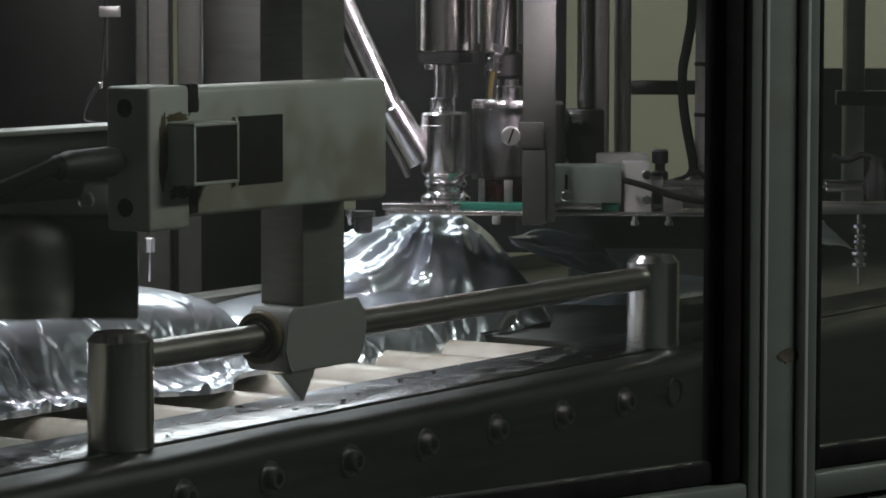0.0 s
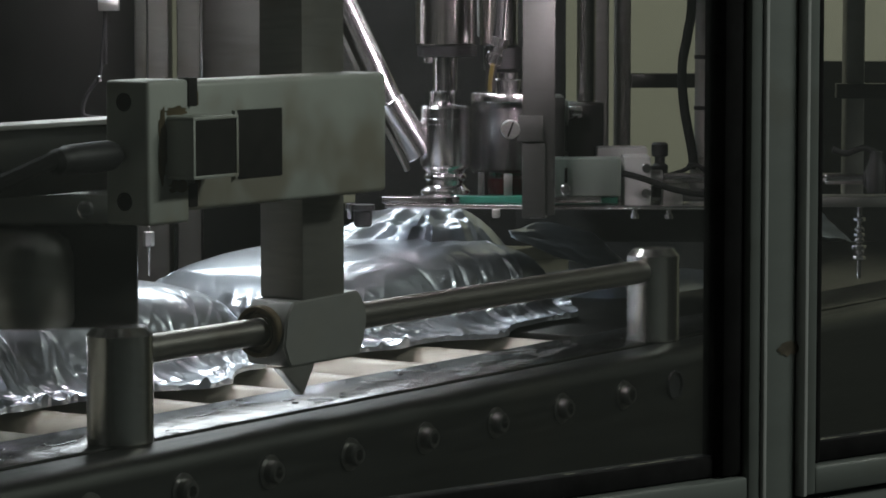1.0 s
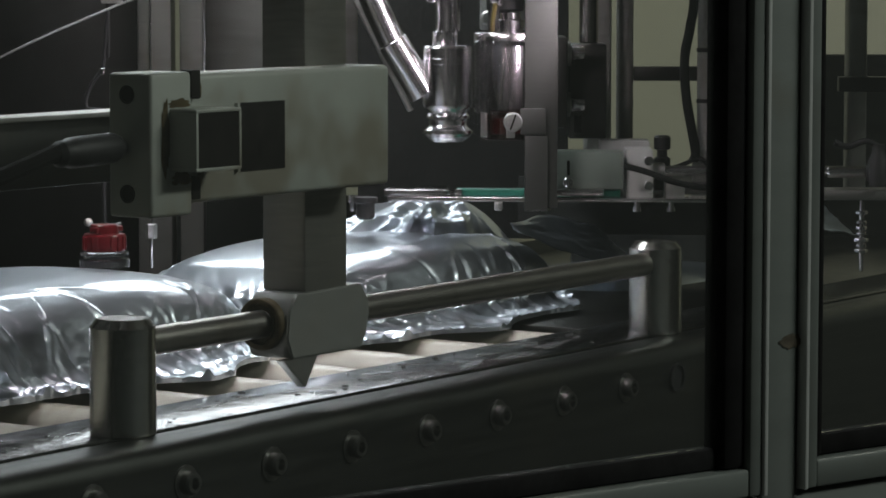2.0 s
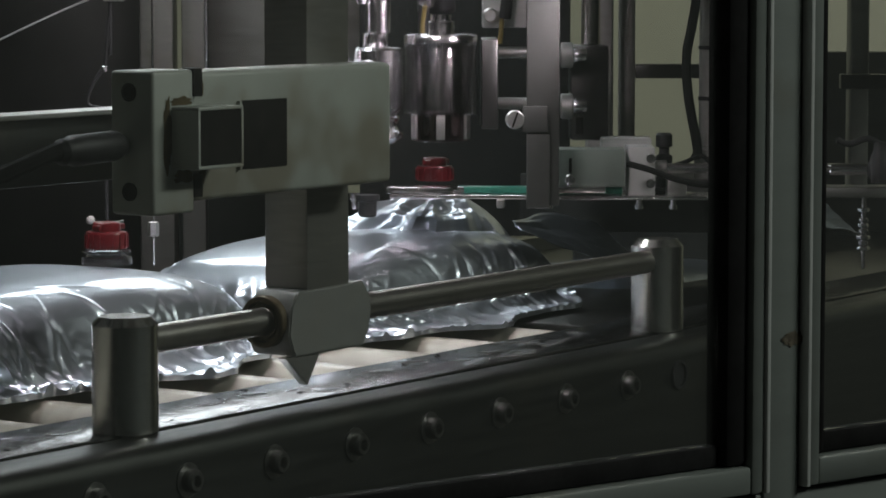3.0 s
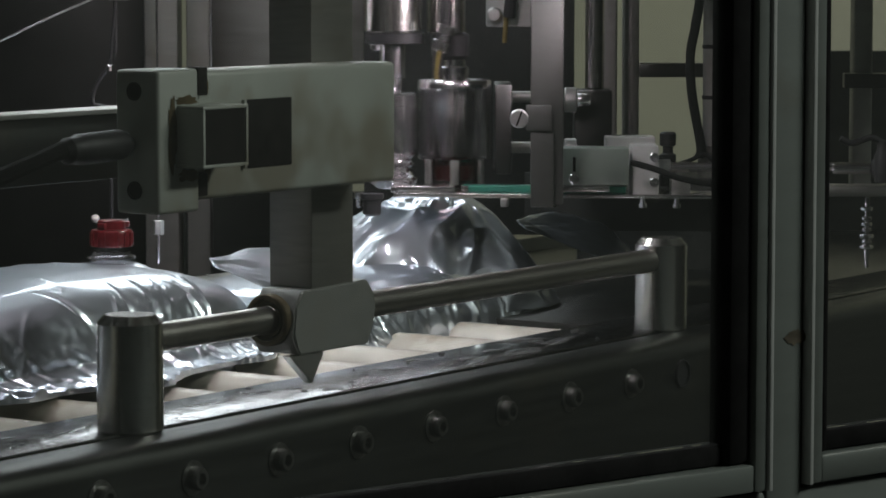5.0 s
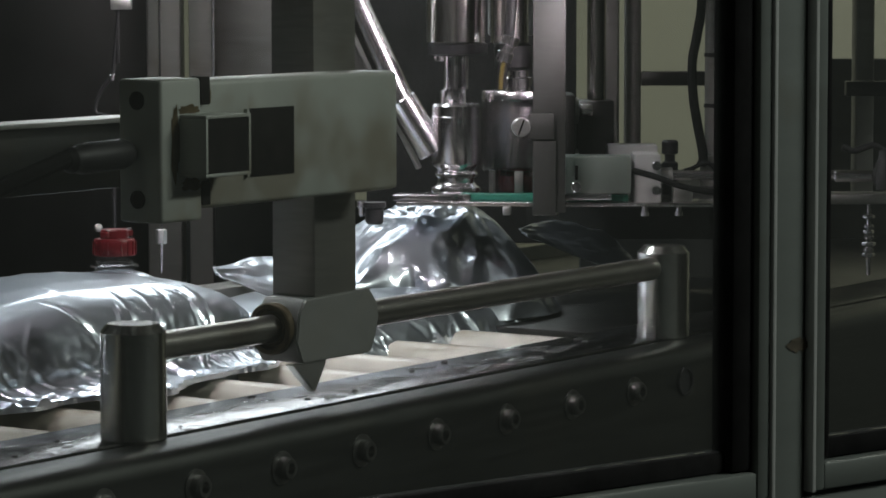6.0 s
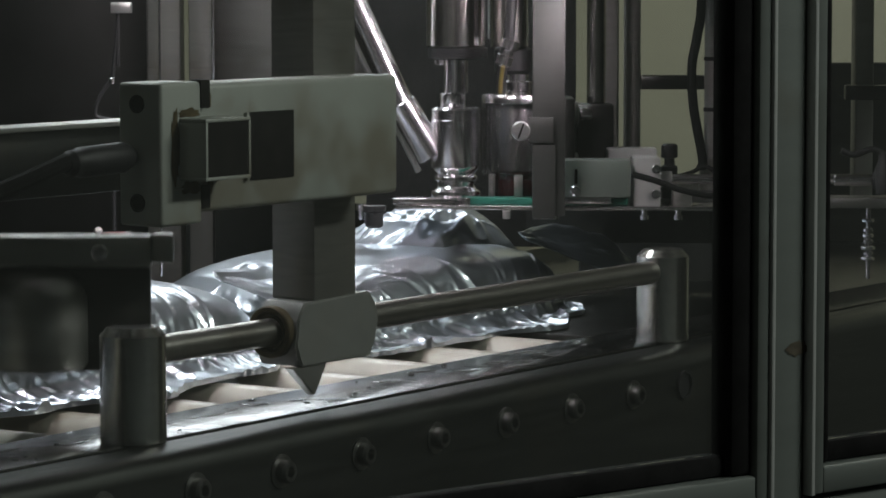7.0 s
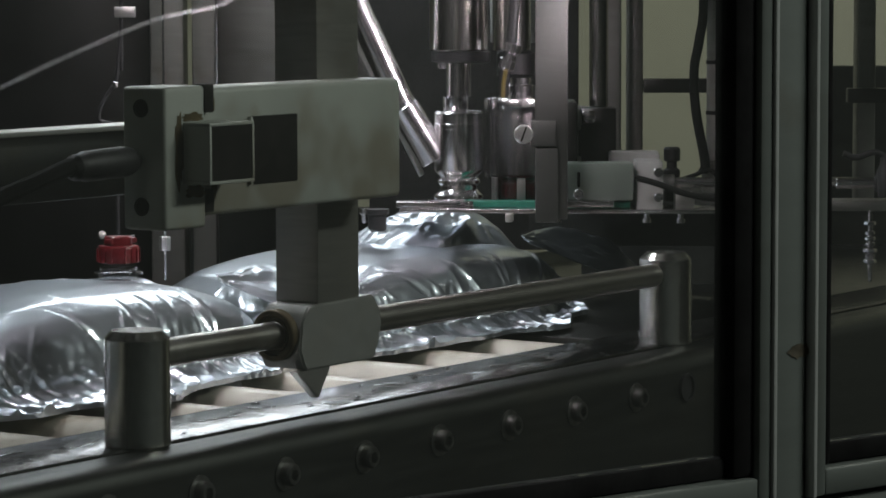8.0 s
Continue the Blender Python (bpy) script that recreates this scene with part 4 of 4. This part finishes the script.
    # second column with hose
    part("column", cyl(36 * k, 296 * k, 560 * k, 0.001, 40, pose(-16 * k, 0.02, 0)), TURNED, h, "stainless cylinder")
    part("column_collar", cyl(36 * k, 248 * k, 295 * k, 0.002, 32, pose(-8 * k, 0.03, 0)), BLACK, h, "black cylinder foot")
    part("hose_clamp", lathe([(0.006, 0), (0.008, 0.002), (0.008, 0.010), (0.006, 0.012), (0.006, 0.016), (0.009, 0.018), (0.009, 0.026)], 20, pose(-30 * k, -0.02, 262 * k, 0, 18, 0)), POLISHED, h, "hose clamp")
    part("hose", cable([(-32 * k, -0.02, 214 * k), (-32 * k, -0.02, 240 * k), (-28 * k, -0.02, 280 * k), (-18 * k, -0.02, 320 * k), (-10 * k, -0.02, 420 * k)], 0.0052), BLACK, h, "black product hose")
    part("air_hose", cable([(-34 * k, -0.024, 212 * k), (-33 * k, -0.024, 235 * k), (-29 * k, -0.026, 262 * k)], 0.0022), YELLOW, h, "yellow air hose")
    # carriage plate on guide rods
    part("carriage", box(76 * k, 108 * k, 0.0, 0.075, 30 * k, 200 * k, 0.002), DARK, h, "dark carriage plate")
    for z in (171, 74):
        part("guide_rod", cyl(11 * k, 108 * k, 186 * k, 0.0006, 24, pose(0, 0.058, z * k) @ ALONG_X), DULL, h, "polished guide rod")
    return h


HEAD = head()


def lift_slide():
    k = 0.0005
    s = thing("lift_slide", BACK @ pose(0.1344, 3.07, 0.1060), "dark slide block with two polished bolts", "slide block")
    part("block", box(-22 * k, 50 * k, 0.0, 0.05, 8 * k, 188 * k, 0.002), DARK, s)
    for z in (74, 171):
        part("bush", cyl(24 * k, -42 * k, -19 * k, 0.001, 28, pose(0, -0.010, z * k) @ ALONG_X), STEEL, s, "round steel bush")
        part("bolt", lathe([(12 * k, -18.5 * k), (13 * k, -17 * k), (13 * k, 4 * k), (11 * k, 7 * k), (6 * k, 7 * k), (6 * k, 2 * k)], 20, pose(0, -0.014, z * k) @ ALONG_X), POLISHED, s, "polished cap bolt")
    part("slot", box(-12 * k, 2 * k, -0.0012, 0.0, 20 * k, 52 * k), GREYDARK, s, "dark strip standing in for a slot's shade")
    part("stem", cyl(18 * k, 188.5 * k, 600 * k, 0.001, 28, pose(18 * k, 0.025, 0)), TURNED, s, "round lift stem")
    return s


SLIDE = lift_slide()


# ---------------------------------------------------------------- guard doors
# x along the doors, y away from the hall, z up
GUARD = BACK @ pose(0.2112, 1.95, 0) @ pose(0, 0, 0, 0, 0, 40)


def guard():
    k = 0.0003 / 0.697
    zc = 0.0064
    t = tagged(part("post_middle", box(-36 * k, 36 * k, 0.004, 0.045, -0.9, 0.9, 0.003), FRAME, None), "grey anodised guard frame post with a rusty stain", "frame post", kind="structure")
    t.matrix_world = GUARD
    bm = bmesh.new()
    ring = [bm.verts.new((0.010 * math.cos(a) * (1 + 0.35 * noise.noise(Vector((3 * math.cos(a), 3 * math.sin(a), 0)))), 0, 0.0042 * math.sin(a) * (1 + 0.5 * noise.noise(Vector((4 * math.cos(a), 4 * math.sin(a), 5)))))) for a in [2 * math.pi * i / 40 for i in range(40)]]
    bm.faces.new(ring)
    bmesh.ops.solidify(bm, geom=list(bm.faces), thickness=0.0003)
    part("rust_stain", bm, RUST, t, "brown rust stain", pose(0.008, 0.0034, 0.0984))
    sill = tagged(part("sill", box(-1.0, 0.8, 0.006, 0.046, -0.9, zc - 0.0015, 0.003), FRAME, None), "grey anodised guard frame sill", "frame sill", kind="structure")
    sill.matrix_world = GUARD
    for name, x0, x1 in (("left", -0.85, -45 * k), ("right", 45 * k, 0.75)):
        side = -1 if name == "left" else 1
        d = thing("guard_door", GUARD @ pose(0, 0, 0), "grey framed guard door with black gasket and clear pane", "door", "guard doors")
        near = x1 if side < 0 else x0
        far = x0 if side < 0 else x1
        w = 24 * k
        zb = zc
        zt = 0.85
        n0, n1 = sorted((near, near + side * w))
        part("stile", box(n0, n1, 0, 0.03, zb, zt, 0.002), FRAME, d)
        f0, f1 = sorted((far, far - side * w))
        part("stile", box(f0, f1, 0, 0.03, zb, zt, 0.002), FRAME, d)
        part("bottom_rail", box(min(n1, f1), max(n0, f0), 0.0005, 0.0295, zb, zb + 0.0170, 0.002), FRAME, d)
        part("top_rail", box(min(n1, f1), max(n0, f0), 0.0005, 0.0295, zt - 0.03, zt, 0.002), FRAME, d)
        # strip paler than the frame along the near stile
        e0, e1 = sorted((near, near - side * 7 * k))
        part("edge_strip", box(e0, e1, -0.002, 0.006, zb, zt, 0.0006), EDGE, d, "thin pale edge strip")
        gw = 42 * k if side < 0 else 22 * k
        g0, g1 = sorted((near + side * w, near + side * (w + gw)))
        a, b = (far - side * w, near + side * w)
        gx0, gx1 = min(a, b), max(a, b)
        part("gasket", box(g0, g1, 0.004, 0.024, zb + 0.0172, zt - 0.0302, 0.004), RUBBER, d, "black rubber gasket")
        i0, i1 = (gx0, g0) if side < 0 else (g1, gx1)
        part("gasket", box(i0, i1, 0.010, 0.024, zb + 0.0172, zb + 0.0310, 0.003), RUBBER, d, "black rubber gasket")
        pane = part("pane", box(i0, i1, 0.012, 0.015, zb + 0.0312, zt - 0.0302), PANE, d, "clear pane")
        pane.visible_shadow = False


guard()


# ---------------------------------------------------------------- motion of the parts
def motions():
    def lifted(ob, base, rows):
        walk(ob, [(t, pose(dx, dy, dz) @ base) for t, dx, dy, dz in rows])
    # pusher: heights above its lowest place
    low = PUSHER.matrix_world.copy()
    rows = []
    for t0 in (0.0, 6.2):
        for dt, z in ((-0.5, 0.44), (-0.3, 0.43), (-0.2, 0.36), (-0.1, 0.20), (0.0, 0.083), (0.1, 0.062), (0.2, 0.042), (0.3, 0.011), (0.4, 0.003), (0.5, 0.001), (0.6, 0.001), (0.7, 0.013), (0.8, 0.042), (0.9, 0.056), (1.0, 0.072), (1.1, 0.105), (1.2, 0.158), (1.3, 0.195), (1.4, 0.28), (1.5, 0.37), (1.6, 0.43), (1.75, 0.44)):
            if 0 <= t0 + dt < 7.95:
                rows.append((round(t0 + dt, 3), 0, 0, z))
    rows.append((8.0, 0, 0, 0.44))
    lifted(PUSHER, low, rows)
    # filling head: aside (metres to the left) and up
    side = BACK.to_3x3() @ Vector((-0.067, 0, 0))
    up = 0.0495
    steps = [(0, 0, 0), (1.72, 0, 0), (1.95, 0, 1), (2.05, 0, 1), (2.4, 1, 1), (2.5, 1, 1), (2.68, 1, 0.04), (2.8, 1, 0.06), (2.9, 1, 0.42), (3.0, 1, 0.92), (3.1, 1, 1),
             (4.58, 1, 1), (4.7, 1, 0.3), (4.8, 1, 0.05), (4.9, 1, 0.05), (5.35, 0, 0), (5.45, 0, 0), (8.0, 0, 0)]
    h0, s0 = HEAD.matrix_world.copy(), SLIDE.matrix_world.copy()
    walk(HEAD, [(t, Matrix.Translation(side * a + Vector((0, 0, up * b))) @ h0) for t, a, b in steps])
    walk(SLIDE, [(t, Matrix.Translation(Vector((0, 0, up * b))) @ s0) for t, a, b in steps])
    # the hose swings down as the pusher passes and rises again
    base = HOSE.matrix_world.copy()
    lifted(HOSE, base, [(t, 0, 0, z) for t, z in ((0, 0.12), (1.3, 0.12), (1.5, 0.05), (1.7, -0.036), (2.1, -0.006), (2.5, 0), (5.3, 0), (5.8, -0.036), (6.0, 0.05), (6.3, 0.12), (7.5, 0.12), (7.8, 0.04), (8.0, -0.021))])
    # bags advance by one pitch
    go = [(3.66, 0.0), (3.72, 0.010), (3.8, 0.046), (3.9, 0.130), (4.0, 0.222), (4.1, 0.304), (4.2, 0.376), (4.3, 0.444), (4.4, 0.500), (4.5, 0.514), (4.6, 0.500), (4.7, BAG_STEP)]
    at = lambda x, z=0.0: TRACK @ pose(x, BAG_Y, z)
    def bag_rows(x0):
        return [(0, at(x0))] + [(t, at(x0 - q)) for t, q in go] + [(8, at(x0 - BAG_STEP))]
    walk(BAG_A, bag_rows(BAG_X - BAG_STEP))
    walk(BAG_B, bag_rows(BAG_X))
    walk(BAG_C, bag_rows(BAG_X + BAG_STEP))
    fill = [(-1.85, -0.028), (-1.7, -0.022), (-0.9, -0.036), (-0.3, -0.042), (0.0, -0.038), (0.3, -0.022), (0.6, -0.010), (0.8, -0.003), (1.0, 0.0)]
    walk(BODY_B, [(0, pose(0, 0, -0.038))] + [(t, pose(0, 0, z)) for t, z in fill if t > 0] + [(8, pose(0, 0, 0))])
    walk(BODY_C, [(0, pose(0, 0, -0.066)), (3.7, pose(0, 0, -0.066))] + [(t + 6.2, pose(0, 0, z)) for t, z in fill] + [(8, pose(0, 0, 0))])
    walk(NECK_B, [(0, pose(0, 0, 0)), (3.66, pose(0, 0, 0)), (3.8, pose(0, 0, 0)), (3.95, pose(0, 0, -0.028)), (8, pose(0, 0, -0.028))])
    walk(NECK_C, [(0, pose(0, 0, -0.085)), (3.8, pose(0, 0, -0.085)), (4.4, pose(0, 0, 0)), (8, pose(0, 0, 0))])
    # loose caps: in the capping tube, then on the spout; the next one slides down inside the tube
    def held(a, b, z=0.010):
        return Matrix.Translation((h0 @ pose(0, 0, z)).translation + side * a + Vector((0, 0, up * b)))
    rows = [(t, held(a, b)) for t, a, b in steps if t <= 2.8]
    seat = 0.116
    rows.append((2.86, at(BAG_X, seat)))
    for t, q in go:
        rows.append((t, at(BAG_X - q, seat - 0.028 * min(1, max(0, (t - 3.8) / 0.15)))))
    rows.append((8.0, at(BAG_X - BAG_STEP, seat - 0.028)))
    walk(CAPS[0], rows)
    rows = [(t, held(a, b, 0.070)) for t, a, b in steps if t < 4.2] + [(4.2, held(1, 1, 0.070)), (4.45, held(1, 1))]
    walk(CAPS[1], rows + [(t, held(a, b)) for t, a, b in steps if t > 4.45])

motions()
